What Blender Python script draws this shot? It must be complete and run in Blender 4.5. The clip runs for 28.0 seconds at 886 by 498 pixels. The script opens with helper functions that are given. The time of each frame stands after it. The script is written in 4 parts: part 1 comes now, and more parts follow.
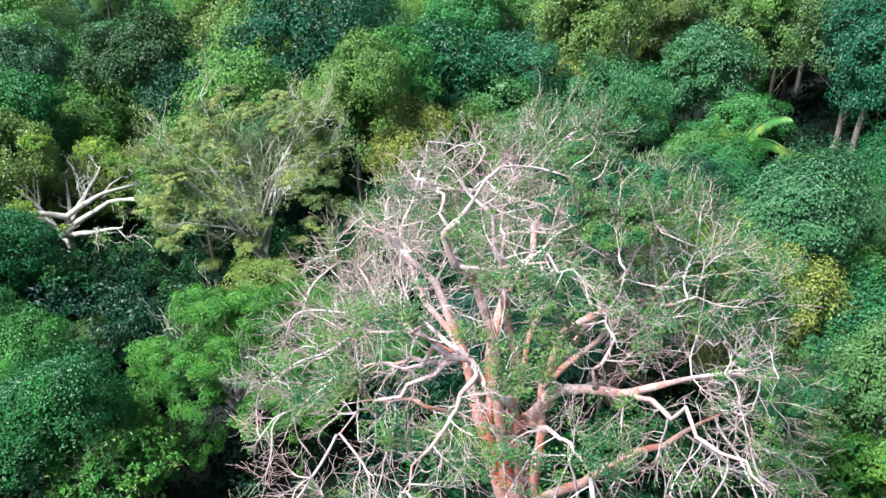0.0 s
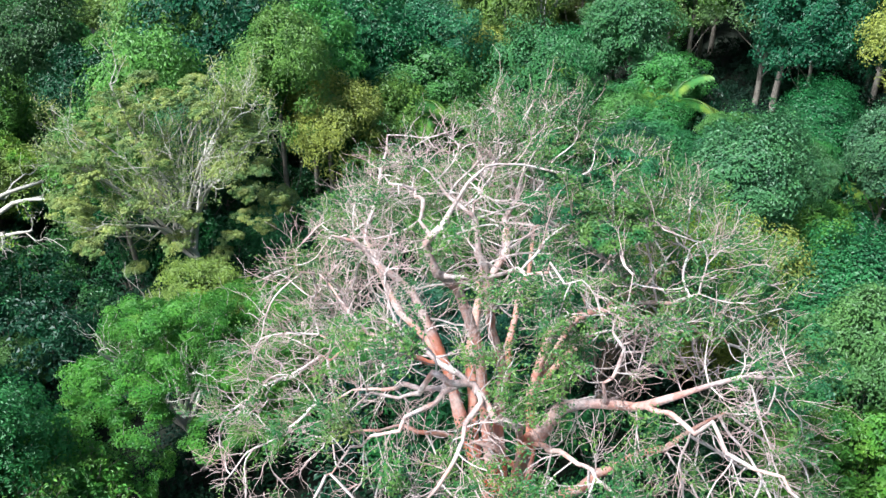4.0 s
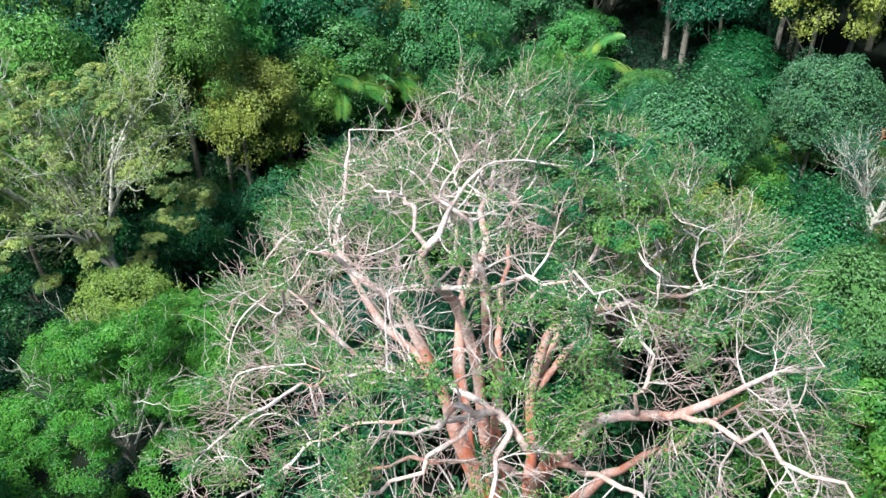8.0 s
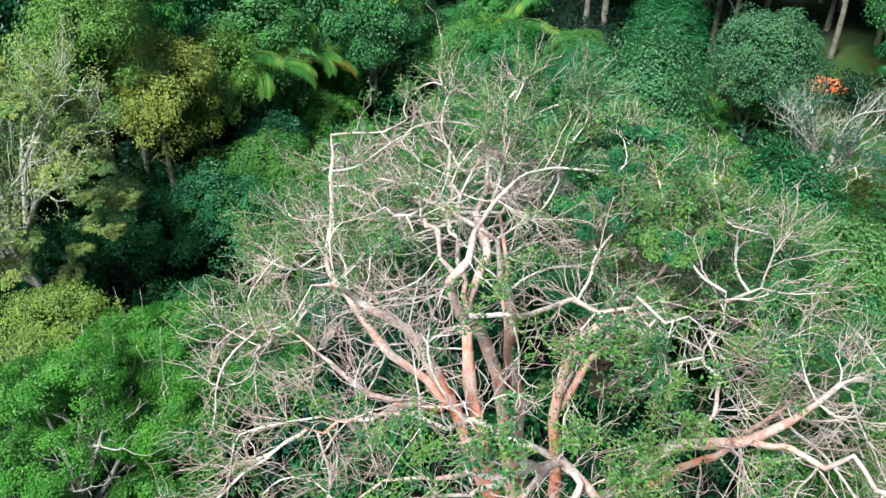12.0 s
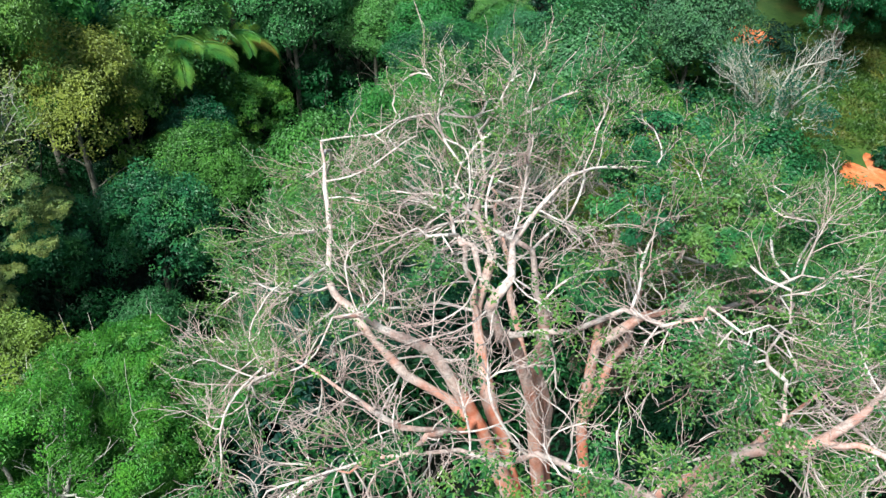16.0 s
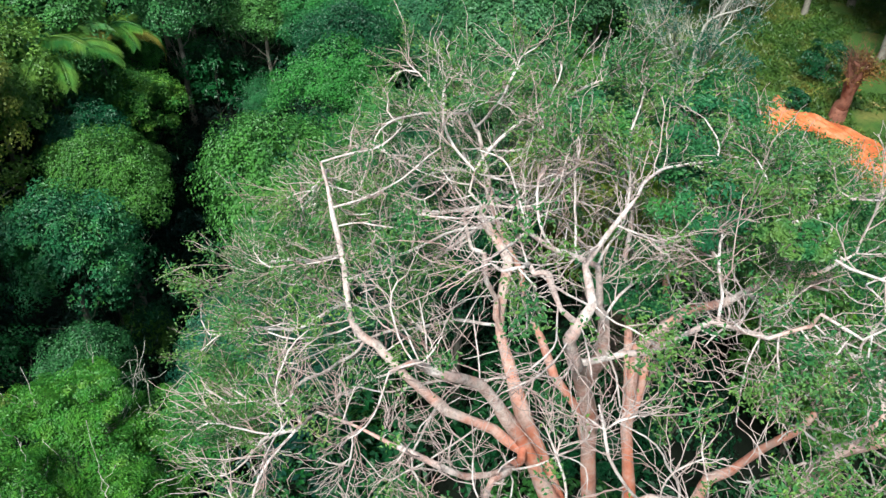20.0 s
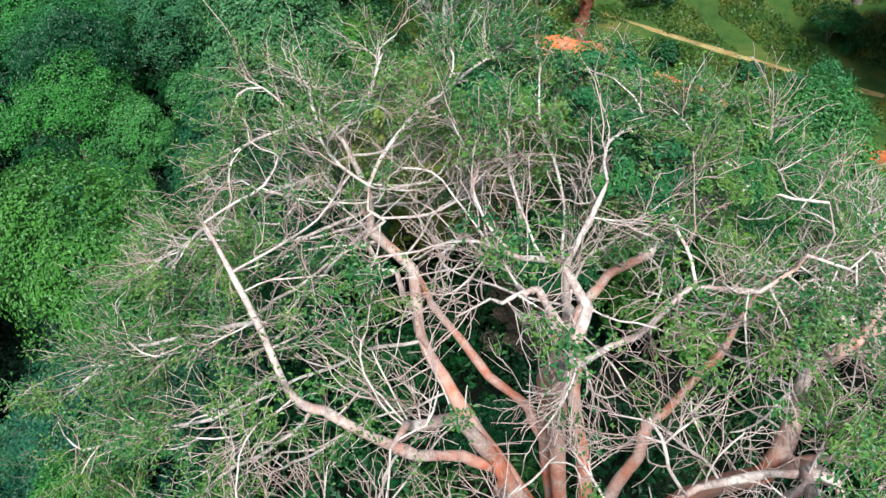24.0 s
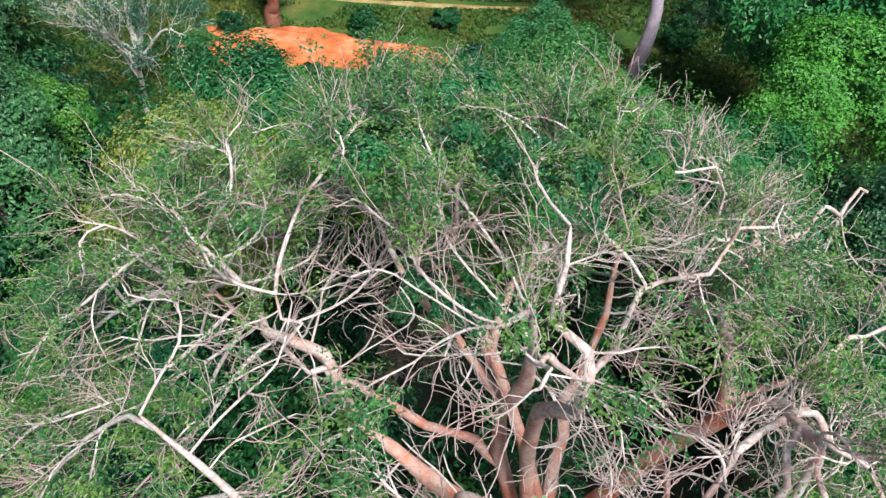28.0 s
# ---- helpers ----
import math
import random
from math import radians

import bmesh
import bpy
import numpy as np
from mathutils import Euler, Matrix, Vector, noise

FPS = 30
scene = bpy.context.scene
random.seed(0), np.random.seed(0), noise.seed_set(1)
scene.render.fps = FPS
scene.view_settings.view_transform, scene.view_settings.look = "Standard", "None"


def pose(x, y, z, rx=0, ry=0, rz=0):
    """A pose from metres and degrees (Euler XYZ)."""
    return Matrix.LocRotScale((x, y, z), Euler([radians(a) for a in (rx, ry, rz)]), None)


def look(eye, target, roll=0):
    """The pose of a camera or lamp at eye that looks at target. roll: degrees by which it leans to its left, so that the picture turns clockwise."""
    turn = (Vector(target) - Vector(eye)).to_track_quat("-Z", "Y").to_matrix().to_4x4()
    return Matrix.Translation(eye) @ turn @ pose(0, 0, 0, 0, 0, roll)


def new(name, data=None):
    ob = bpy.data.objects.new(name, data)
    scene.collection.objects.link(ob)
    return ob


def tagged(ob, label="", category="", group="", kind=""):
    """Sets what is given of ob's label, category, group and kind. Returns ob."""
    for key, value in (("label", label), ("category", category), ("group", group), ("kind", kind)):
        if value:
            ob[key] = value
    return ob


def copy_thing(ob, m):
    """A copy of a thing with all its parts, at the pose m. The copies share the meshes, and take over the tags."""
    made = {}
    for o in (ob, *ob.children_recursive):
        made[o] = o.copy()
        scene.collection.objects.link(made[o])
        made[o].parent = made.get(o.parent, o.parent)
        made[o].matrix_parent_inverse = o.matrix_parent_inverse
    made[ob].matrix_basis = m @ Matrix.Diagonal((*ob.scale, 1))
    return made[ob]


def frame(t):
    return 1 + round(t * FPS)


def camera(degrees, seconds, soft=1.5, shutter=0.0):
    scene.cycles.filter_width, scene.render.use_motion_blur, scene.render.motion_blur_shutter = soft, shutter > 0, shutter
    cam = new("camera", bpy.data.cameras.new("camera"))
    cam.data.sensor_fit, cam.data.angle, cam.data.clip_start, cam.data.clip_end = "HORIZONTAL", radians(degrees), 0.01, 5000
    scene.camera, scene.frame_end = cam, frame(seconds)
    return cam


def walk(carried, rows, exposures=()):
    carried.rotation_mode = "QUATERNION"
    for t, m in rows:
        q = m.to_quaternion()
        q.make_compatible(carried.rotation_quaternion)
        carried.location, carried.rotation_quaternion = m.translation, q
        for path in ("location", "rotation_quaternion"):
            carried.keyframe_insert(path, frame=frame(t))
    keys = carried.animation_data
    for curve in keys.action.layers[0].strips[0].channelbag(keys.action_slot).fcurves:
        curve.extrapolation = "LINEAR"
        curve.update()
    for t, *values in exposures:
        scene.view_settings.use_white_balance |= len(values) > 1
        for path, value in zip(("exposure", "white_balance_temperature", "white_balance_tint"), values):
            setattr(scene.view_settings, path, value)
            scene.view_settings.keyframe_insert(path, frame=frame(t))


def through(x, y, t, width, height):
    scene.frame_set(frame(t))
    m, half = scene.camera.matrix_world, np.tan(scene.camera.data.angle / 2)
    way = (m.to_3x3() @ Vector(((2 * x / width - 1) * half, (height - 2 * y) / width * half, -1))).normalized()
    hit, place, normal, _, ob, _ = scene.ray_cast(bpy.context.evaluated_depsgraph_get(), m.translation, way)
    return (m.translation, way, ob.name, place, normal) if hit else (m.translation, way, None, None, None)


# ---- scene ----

# ---- camera ----
cam = camera(55.1, 28.0, 1.5)
PATH = [
    (0, 0.002, 0.002, 27.005, 61.91, 0.18, -0.02),
    (0.5, -0.205, 0.277, 27.028, 61.61, 0.16, -0.62),
    (1, -0.397, 0.552, 27.048, 61.30, 0.12, -1.50),
    (1.5, -0.596, 0.834, 27.066, 60.98, 0.09, -2.37),
    (2, -0.809, 1.129, 27.081, 60.66, 0.07, -3.13),
    (2.5, -1.049, 1.436, 27.090, 60.36, 0.08, -3.51),
    (3, -1.270, 1.748, 27.090, 60.03, 0.08, -4.24),
    (3.5, -1.467, 2.063, 27.084, 59.72, 0.05, -5.54),
    (5.5, -2.349, 3.272, 26.954, 58.58, -0.05, -10.51),
    (6, -2.568, 3.619, 26.940, 58.27, -0.05, -11.44),
    (6.5, -2.792, 3.969, 26.928, 57.95, -0.06, -12.25),
    (7, -3.017, 4.317, 26.920, 57.64, -0.08, -13.16),
    (7.5, -3.255, 4.664, 26.913, 57.30, -0.13, -14.04),
    (8, -3.486, 5.021, 26.911, 56.93, -0.16, -15.06),
    (8.5, -3.706, 5.408, 26.918, 56.57, -0.17, -16.15),
    (9, -3.908, 5.818, 26.929, 56.21, -0.18, -17.28),
    (9.5, -4.106, 6.235, 26.936, 55.84, -0.18, -18.35),
    (10, -4.299, 6.652, 26.931, 55.47, -0.14, -19.23),
    (10.5, -4.471, 7.066, 26.908, 55.10, -0.09, -20.19),
    (11, -4.636, 7.487, 26.867, 54.78, -0.02, -21.12),
    (11.5, -4.796, 7.901, 26.808, 54.47, 0.06, -21.99),
    (12, -4.958, 8.300, 26.737, 54.16, 0.13, -22.78),
    (12.5, -5.123, 8.682, 26.665, 53.86, 0.16, -23.59),
    (14.5, -5.805, 9.880, 26.658, 52.70, -0.16, -27.30),
    (15, -5.933, 10.226, 26.634, 52.41, -0.13, -28.17),
    (15.5, -6.040, 10.578, 26.607, 52.10, -0.08, -29.21),
    (16, -6.140, 10.941, 26.579, 51.76, -0.02, -30.30),
    (16.5, -6.245, 11.320, 26.553, 51.46, 0.05, -31.28),
    (17, -6.354, 11.706, 26.525, 51.18, 0.11, -32.19),
    (17.5, -6.489, 12.104, 26.492, 50.91, 0.15, -32.95),
    (18, -6.645, 12.509, 26.448, 50.58, 0.20, -33.79),
    (18.5, -6.801, 12.937, 26.401, 50.24, 0.23, -34.90),
    (19, -6.966, 13.388, 26.359, 49.92, 0.16, -36.47),
    (19.5, -7.129, 13.861, 26.319, 49.62, 0.06, -38.41),
    (20, -7.286, 14.356, 26.277, 49.34, -0.06, -40.61),
    (20.5, -7.431, 14.861, 26.231, 49.06, -0.12, -42.85),
    (21, -7.554, 15.365, 26.187, 48.78, -0.12, -45.11),
    (21.5, -7.642, 15.853, 26.146, 48.56, -0.13, -47.59),
    (23.5, -7.643, 17.531, 25.911, 46.93, 0.26, -59.84),
    (24, -7.587, 18.070, 25.906, 46.59, 0.17, -63.27),
    (24.5, -7.525, 18.605, 25.921, 46.24, 0.06, -66.78),
    (25, -7.439, 19.104, 25.961, 45.97, -0.03, -70.34),
    (25.5, -7.360, 19.579, 26.017, 45.75, -0.09, -73.67),
    (26, -7.259, 20.021, 26.100, 45.54, -0.11, -76.93),
    (26.5, -7.140, 20.463, 26.203, 45.23, -0.10, -80.19),
    (27, -6.984, 20.928, 26.324, 44.85, -0.08, -83.50),
    (27.5, -6.799, 21.418, 26.453, 44.40, -0.04, -86.91),
    (28, -6.599, 21.896, 26.586, 43.93, 0.06, -90.42),
]
walk(cam, [(t, pose(x, y, z, rx, 0, rz) @ pose(0, 0, 0, 0, 0, roll)) for t, x, y, z, rx, roll, rz in PATH], [(0, 1.66, 5740, 14), (8, 1.46, 5860, 3), (14, 1.28, 6000, 0), (20, 1.08, 6000, 1), (24, 1.0, 6020, 4), (28, 1.0, 6060, 7)])

# ---- light: a bright, hazy sky with a veiled sun ----
SUN_EL, SUN_AZ = 55.0, 241.0
world = bpy.data.worlds.new("sky")
scene.world = world
world.use_nodes = True
wn = world.node_tree.nodes
sky = wn.new("ShaderNodeTexSky")
sky.sky_type = "NISHITA"
sky.sun_disc = False
sky.sun_elevation = radians(SUN_EL)
sky.sun_rotation = radians(SUN_AZ)
sky.dust_density = 3.0
world.node_tree.links.new(sky.outputs[0], wn["Background"].inputs[0])
wn["Background"].inputs[1].default_value = 0.047
sun_data = bpy.data.lights.new("sun", "SUN")
sun_data.energy = 3.0
sun_data.angle = radians(14)
sun_data.color = (1.0, 0.97, 0.92)
sun = new("sun", sun_data)
sd = Vector((math.sin(radians(SUN_AZ)) * math.cos(radians(SUN_EL)), math.cos(radians(SUN_AZ)) * math.cos(radians(SUN_EL)), math.sin(radians(SUN_EL))))
sun.matrix_world = look(sd * 100, (0, 0, 0))


# ---- materials ----
def rgb(h):
    return tuple(((int(h[i:i + 2], 16) / 255) ** 2.2) for i in (0, 2, 4)) + (1.0,)


def material(name, rough=0.8):
    m = bpy.data.materials.new(name)
    m.use_nodes = True
    m.node_tree.nodes["Principled BSDF"].inputs["Roughness"].default_value = rough
    return m, m.node_tree.nodes, m.node_tree.links


def ramp(nodes, stops):
    r = nodes.new("ShaderNodeValToRGB")
    while len(r.color_ramp.elements) < len(stops):
        r.color_ramp.elements.new(0.5)
    for e, (p, c) in zip(r.color_ramp.elements, stops):
        e.position, e.color = p, c
    return r


def mixer(nodes, links, a, b, fac, blend="MIX"):
    x = nodes.new("ShaderNodeMix")
    x.data_type, x.blend_type = "RGBA", blend
    for sock, v in ((x.inputs[0], fac), (x.inputs[6], a), (x.inputs[7], b)):
        if isinstance(v, bpy.types.NodeSocket):
            links.new(v, sock)
        else:
            sock.default_value = v
    return x.outputs[2]


def noise_node(nodes, links, scale, detail=4, rough=0.6, vec=None):
    t = nodes.new("ShaderNodeTexNoise")
    t.inputs["Scale"].default_value, t.inputs["Detail"].default_value, t.inputs["Roughness"].default_value = scale, detail, rough
    if vec is None:
        vec = nodes.new("ShaderNodeNewGeometry").outputs["Position"]
    links.new(vec, t.inputs["Vector"])
    return t.outputs["Fac"]


def leaf_material(name, colours, by_tree=False, clump=0.6, through=0.18, gloss=0.5):
    """Foliage: hue by tree or clump, a spread from leaf to leaf, and light that passes through the blade."""
    m, n, l = material(name, gloss)
    geo = n.new("ShaderNodeNewGeometry")
    stops = [(i / max(1, len(colours) - 1), rgb(c)) for i, c in enumerate(colours)]
    if by_tree:
        base = n.new("ShaderNodeObjectInfo").outputs["Random"]
        base_c = ramp(n, stops)
        l.new(base, base_c.inputs[0])
    else:
        base_c = ramp(n, stops)
        spread = n.new("ShaderNodeMapRange")
        spread.inputs[1].default_value, spread.inputs[2].default_value = 0.3, 0.7
        l.new(noise_node(n, l, clump, 3), spread.inputs[0])
        l.new(spread.outputs[0], base_c.inputs[0])
    isl = ramp(n, [(0.0, (0.8, 0.84, 0.86, 1)), (0.5, (0.96, 0.98, 0.98, 1)), (0.9, (1.1, 1.08, 1.03, 1)), (1.0, (1.25, 1.2, 1.04, 1))])
    l.new(geo.outputs["Random Per Island"], isl.inputs[0])
    col = mixer(n, l, base_c.outputs[0], isl.outputs[0], 1.0, "MULTIPLY")
    clumps = ramp(n, [(0.3, (0.7, 0.75, 0.8, 1)), (0.7, (1.25, 1.2, 1.0, 1))])
    l.new(noise_node(n, l, 0.9, 2), clumps.inputs[0])
    col = mixer(n, l, col, clumps.outputs[0], 1.0, "MULTIPLY")
    p = n["Principled BSDF"]
    l.new(col, p.inputs["Base Color"])
    tr = n.new("ShaderNodeBsdfTranslucent")
    l.new(col, tr.inputs["Color"])
    mx = n.new("ShaderNodeMixShader")
    mx.inputs[0].default_value = through
    l.new(p.outputs[0], mx.inputs[1])
    l.new(tr.outputs[0], mx.inputs[2])
    l.new(mx.outputs[0], n["Material Output"].inputs[0])
    return m


def bark_material(name, light, mid, dark, scale=2.5, patch=0.5):
    """Bark: smooth patches of two tones, lichen flecks, fine relief along the stem."""
    m, n, l = material(name, 0.85)
    pos = n.new("ShaderNodeNewGeometry").outputs["Position"]
    a = ramp(n, [(0.35, rgb(mid)), (0.6, rgb(light))])
    l.new(noise_node(n, l, scale, 5, 0.65, pos), a.inputs[0])
    b = ramp(n, [(0.45 + 0.2 * (1 - patch), (0, 0, 0, 1)), (0.72, (1, 1, 1, 1))])
    l.new(noise_node(n, l, scale * 4.3, 4, 0.7, pos), b.inputs[0])
    col = mixer(n, l, a.outputs[0], rgb(dark), b.outputs[0])
    l.new(col, n["Principled BSDF"].inputs["Base Color"])
    bump = n.new("ShaderNodeBump")
    bump.inputs["Strength"].default_value, bump.inputs["Distance"].default_value = 0.5, 0.03
    l.new(noise_node(n, l, 18, 5, 0.7, pos), bump.inputs["Height"])
    l.new(bump.outputs[0], n["Principled BSDF"].inputs["Normal"])
    return m


def limb_material():
    """Salmon-orange young bark low on the stems, weathering to pale pinkish grey higher up."""
    m = bark_material("salmon_bark", "dccfc8", "c09c92", "7e726c", 2.6, 0.95)
    n, l = m.node_tree.nodes, m.node_tree.links
    p = n["Principled BSDF"]
    pale = p.inputs["Base Color"].links[0].from_socket
    warm = ramp(n, [(0.3, rgb("c4623c")), (0.46, rgb("d6866a")), (0.6, rgb("dcae9c"))])
    pos = n.new("ShaderNodeNewGeometry").outputs["Position"]
    l.new(noise_node(n, l, 1.3, 5, 0.65, pos), warm.inputs[0])
    sep = n.new("ShaderNodeSeparateXYZ")
    l.new(pos, sep.inputs[0])
    rise = n.new("ShaderNodeMapRange")
    rise.inputs[1].default_value, rise.inputs[2].default_value = 11.5, 15.5
    l.new(sep.outputs[2], rise.inputs[0])
    peel = n.new("ShaderNodeMath")
    peel.operation = "MULTIPLY_ADD"
    peel.inputs[1].default_value, peel.inputs[2].default_value = 3.0, -1.35
    l.new(noise_node(n, l, 0.7, 4, 0.6, pos), peel.inputs[0])
    add = n.new("ShaderNodeMath")
    add.use_clamp = True
    l.new(rise.outputs[0], add.inputs[0])
    l.new(peel.outputs[0], add.inputs[1])
    l.new(mixer(n, l, warm.outputs[0], pale, add.outputs[0]), p.inputs["Base Color"])
    return m


M_LIMB = limb_material()
M_BRANCH = bark_material("pale_pink_bark", "e6dcd6", "c9aea6", "877c75", 4.0, 0.7)
M_TWIG = bark_material("pinkish_twig_bark", "ccbab3", "b4938a", "786c66", 0.8, 0.4)
M_GREY = bark_material("grey_bark", "8a8478", "655f55", "3c3832", 2.0, 0.5)
M_WHITE = bark_material("bleached_wood", "c8c4b8", "aaa294", "7d766a", 1.5, 0.4)
M_LEAF = leaf_material("fine_green_leaves", ["2a5c34", "48783a", "6c8e48", "347042", "5c8446", "829656"], clump=0.55)
M_VINE = leaf_material("dark_vine_leaves", ["2a6444", "38744a", "48803e"], clump=0.8)
M_FOREST = leaf_material("forest_leaves", ["25693f", "3f7e42", "276244", "57893b", "327a46", "76943d", "3f7652", "599a3b", "29693d", "839842", "34714f", "4c8b3f", "69923f", "39803b", "517c56", "1f5335", "96a04a", "235a3e", "2e7139"], by_tree=True)
M_FAR = leaf_material("far_wood_leaves", ["1f5a3c", "2f6a38", "1d5048", "437832", "2a6848"], clump=0.09)
M_BRIGHT = leaf_material("bright_green_leaves", ["3a7a30", "5a9236", "468634", "78a644"], clump=0.7)
M_OLIVE = leaf_material("olive_yellow_leaves", ["7a9458", "a2ae66", "688a50", "bcbc74"], clump=0.5)
M_BROWN = leaf_material("reddish_leaves", ["7a4a30", "8a6a3a", "5a6a34"], clump=1.2)
M_TEAL = leaf_material("bluish_leaves", ["1e5448", "2c6450", "447658"], clump=0.6)
M_CREEPER = leaf_material("yellow_green_creeper_leaves", ["4c8a30", "7ca038", "98ac3c"], clump=0.7)
M_DEAD = leaf_material("dead_vine_leaves", ["5c5048", "76665c", "8c7c72"], clump=1.2)
M_LIME = leaf_material("lime_leaves", ["347638", "548a38", "729c3e"], clump=0.7)
M_SHRUB = leaf_material("shrub_leaves", ["123e2c", "1e5430", "2a6634", "184238", "447638"], by_tree=True)
# fern green taken darker so that the gap's deep shade is in the colour
M_SHADED = leaf_material("shade_darkened_leaves", ["0e3020", "164228", "0d2c24"], by_tree=True, through=0.1, gloss=0.85)
M_GRASS = leaf_material("grass_blades", ["2c5222", "4a662c", "747238"], clump=0.3)
M_LILAC = bark_material("lilac_grey_bark", "b8aab4", "968a98", "6e6470", 1.6, 0.4)
M_BROWNBARK = bark_material("reddish_brown_bark", "8a5c4a", "6a4236", "3c2a24", 2.4, 0.6)
M_PALM = leaf_material("palm_fronds", ["5a9244", "7aa046", "4a8848", "8ea44c"], clump=0.25)
M_PALMOLD = leaf_material("yellowing_palm_fronds", ["70883c", "8c8440", "608a40"], clump=0.3)


def ground_material():
    m, n, l = material("forest_floor_grass_and_red_soil", 0.95)
    pos = n.new("ShaderNodeNewGeometry").outputs["Position"]
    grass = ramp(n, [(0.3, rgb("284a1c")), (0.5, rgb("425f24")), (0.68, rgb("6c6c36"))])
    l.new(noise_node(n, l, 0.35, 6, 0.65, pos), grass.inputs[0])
    # leaf litter of the wood, its tones taken near black to hold tree shade
    shaded_litter = ramp(n, [(0.3, rgb("101c12")), (0.7, rgb("20291a"))])
    l.new(noise_node(n, l, 0.9, 5, 0.6, pos), shaded_litter.inputs[0])
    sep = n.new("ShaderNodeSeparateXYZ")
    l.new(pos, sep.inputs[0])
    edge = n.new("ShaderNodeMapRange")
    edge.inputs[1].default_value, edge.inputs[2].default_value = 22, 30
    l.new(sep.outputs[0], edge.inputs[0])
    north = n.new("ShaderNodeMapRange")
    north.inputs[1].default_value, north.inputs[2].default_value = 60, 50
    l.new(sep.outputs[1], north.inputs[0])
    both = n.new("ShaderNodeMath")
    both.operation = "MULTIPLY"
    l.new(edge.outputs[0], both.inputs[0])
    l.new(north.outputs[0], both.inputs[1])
    col = mixer(n, l, shaded_litter.outputs[0], grass.outputs[0], both.outputs[0])
    fine = ramp(n, [(0.3, (0.75, 0.75, 0.75, 1)), (0.7, (1.2, 1.2, 1.15, 1))])
    l.new(noise_node(n, l, 5.0, 5, 0.7, pos), fine.inputs[0])
    col = mixer(n, l, col, fine.outputs[0], 1.0, "MULTIPLY")
    l.new(col, n["Principled BSDF"].inputs["Base Color"])
    bump = n.new("ShaderNodeBump")
    bump.inputs["Strength"].default_value, bump.inputs["Distance"].default_value = 0.8, 0.15
    l.new(noise_node(n, l, 3.0, 6, 0.7, pos), bump.inputs["Height"])
    l.new(bump.outputs[0], n["Principled BSDF"].inputs["Normal"])
    return m


def soil_material(name="orange_soil", tones=("a8502c", "d07444", "e49a74")):
    m, n, l = material(name, 0.95)
    pos = n.new("ShaderNodeNewGeometry").outputs["Position"]
    c = ramp(n, [(0.3, rgb(tones[0])), (0.5, rgb(tones[1])), (0.7, rgb(tones[2]))])
    l.new(noise_node(n, l, 0.9, 7, 0.65, pos), c.inputs[0])
    l.new(c.outputs[0], n["Principled BSDF"].inputs["Base Color"])
    bump = n.new("ShaderNodeBump")
    bump.inputs["Strength"].default_value, bump.inputs["Distance"].default_value = 0.8, 0.1
    l.new(noise_node(n, l, 4.0, 6, 0.7, pos), bump.inputs["Height"])
    l.new(bump.outputs[0], n["Principled BSDF"].inputs["Normal"])
    return m


M_GROUND = ground_material()
M_SOIL = soil_material()
M_TRACK = soil_material("pale_track_dirt", ("8a7a54", "a8925e", "b8a878"))

# ---- builders ----
RNG = np.random.default_rng(7)


def mesh_of(name, verts, faces, mat, smooth=False):
    """A mesh from an array of vertices and an array of equal-sided faces."""
    me = bpy.data.meshes.new(name)
    verts, faces = np.ascontiguousarray(verts, np.float32), np.ascontiguousarray(faces, np.int32)
    k = faces.shape[1]
    me.vertices.add(len(verts))
    me.vertices.foreach_set("co", verts.ravel())
    me.loops.add(faces.size)
    me.loops.foreach_set("vertex_index", faces.ravel())
    me.polygons.add(len(faces))
    me.polygons.foreach_set("loop_start", np.arange(0, faces.size, k, dtype=np.int32))
    me.polygons.foreach_set("loop_total", np.full(len(faces), k, np.int32))
    me.polygons.foreach_set("use_smooth", np.full(len(faces), smooth, bool))
    me.materials.append(mat)
    me.update(calc_edges=True)
    return me


def part(name, me, parent, label=""):
    ob = new(name, me)
    ob.parent = parent
    return tagged(ob, label)


def unit(a):
    return a / np.maximum(np.linalg.norm(a, axis=-1, keepdims=True), 1e-9)


def tubes(lines, radii, sides=5):
    """Round stems along a batch of lines (B, n, 3) with radii (B, n)."""
    lines, radii = np.asarray(lines, float), np.asarray(radii, float)
    count, n, _ = lines.shape
    tang = unit(np.gradient(lines, axis=1))
    ref = np.zeros_like(tang)
    ref[..., 0] = 1
    mean = np.abs(unit(tang.mean(axis=1)))
    ref[mean[:, 0] > 0.75] = (0, 1, 0)
    u = unit(np.cross(tang, ref))
    v = np.cross(tang, u)
    ang = np.arange(sides) * 2 * np.pi / sides
    rings = lines[:, :, None] + radii[:, :, None, None] * (np.cos(ang)[:, None] * u[:, :, None] + np.sin(ang)[:, None] * v[:, :, None])
    verts = rings.reshape(-1, 3)
    b, i, j = np.meshgrid(np.arange(count), np.arange(n - 1), np.arange(sides), indexing="ij")
    a0 = (b * n + i) * sides
    j2 = (j + 1) % sides
    faces = np.stack([a0 + j, a0 + j2, a0 + sides + j2, a0 + sides + j], -1).reshape(-1, 4)
    return verts, faces


def joined(pieces):
    verts, faces, at = [], [], 0
    for v, f in pieces:
        verts.append(v)
        faces.append(f + at)
        at += len(v)
    return np.concatenate(verts), np.concatenate(faces)


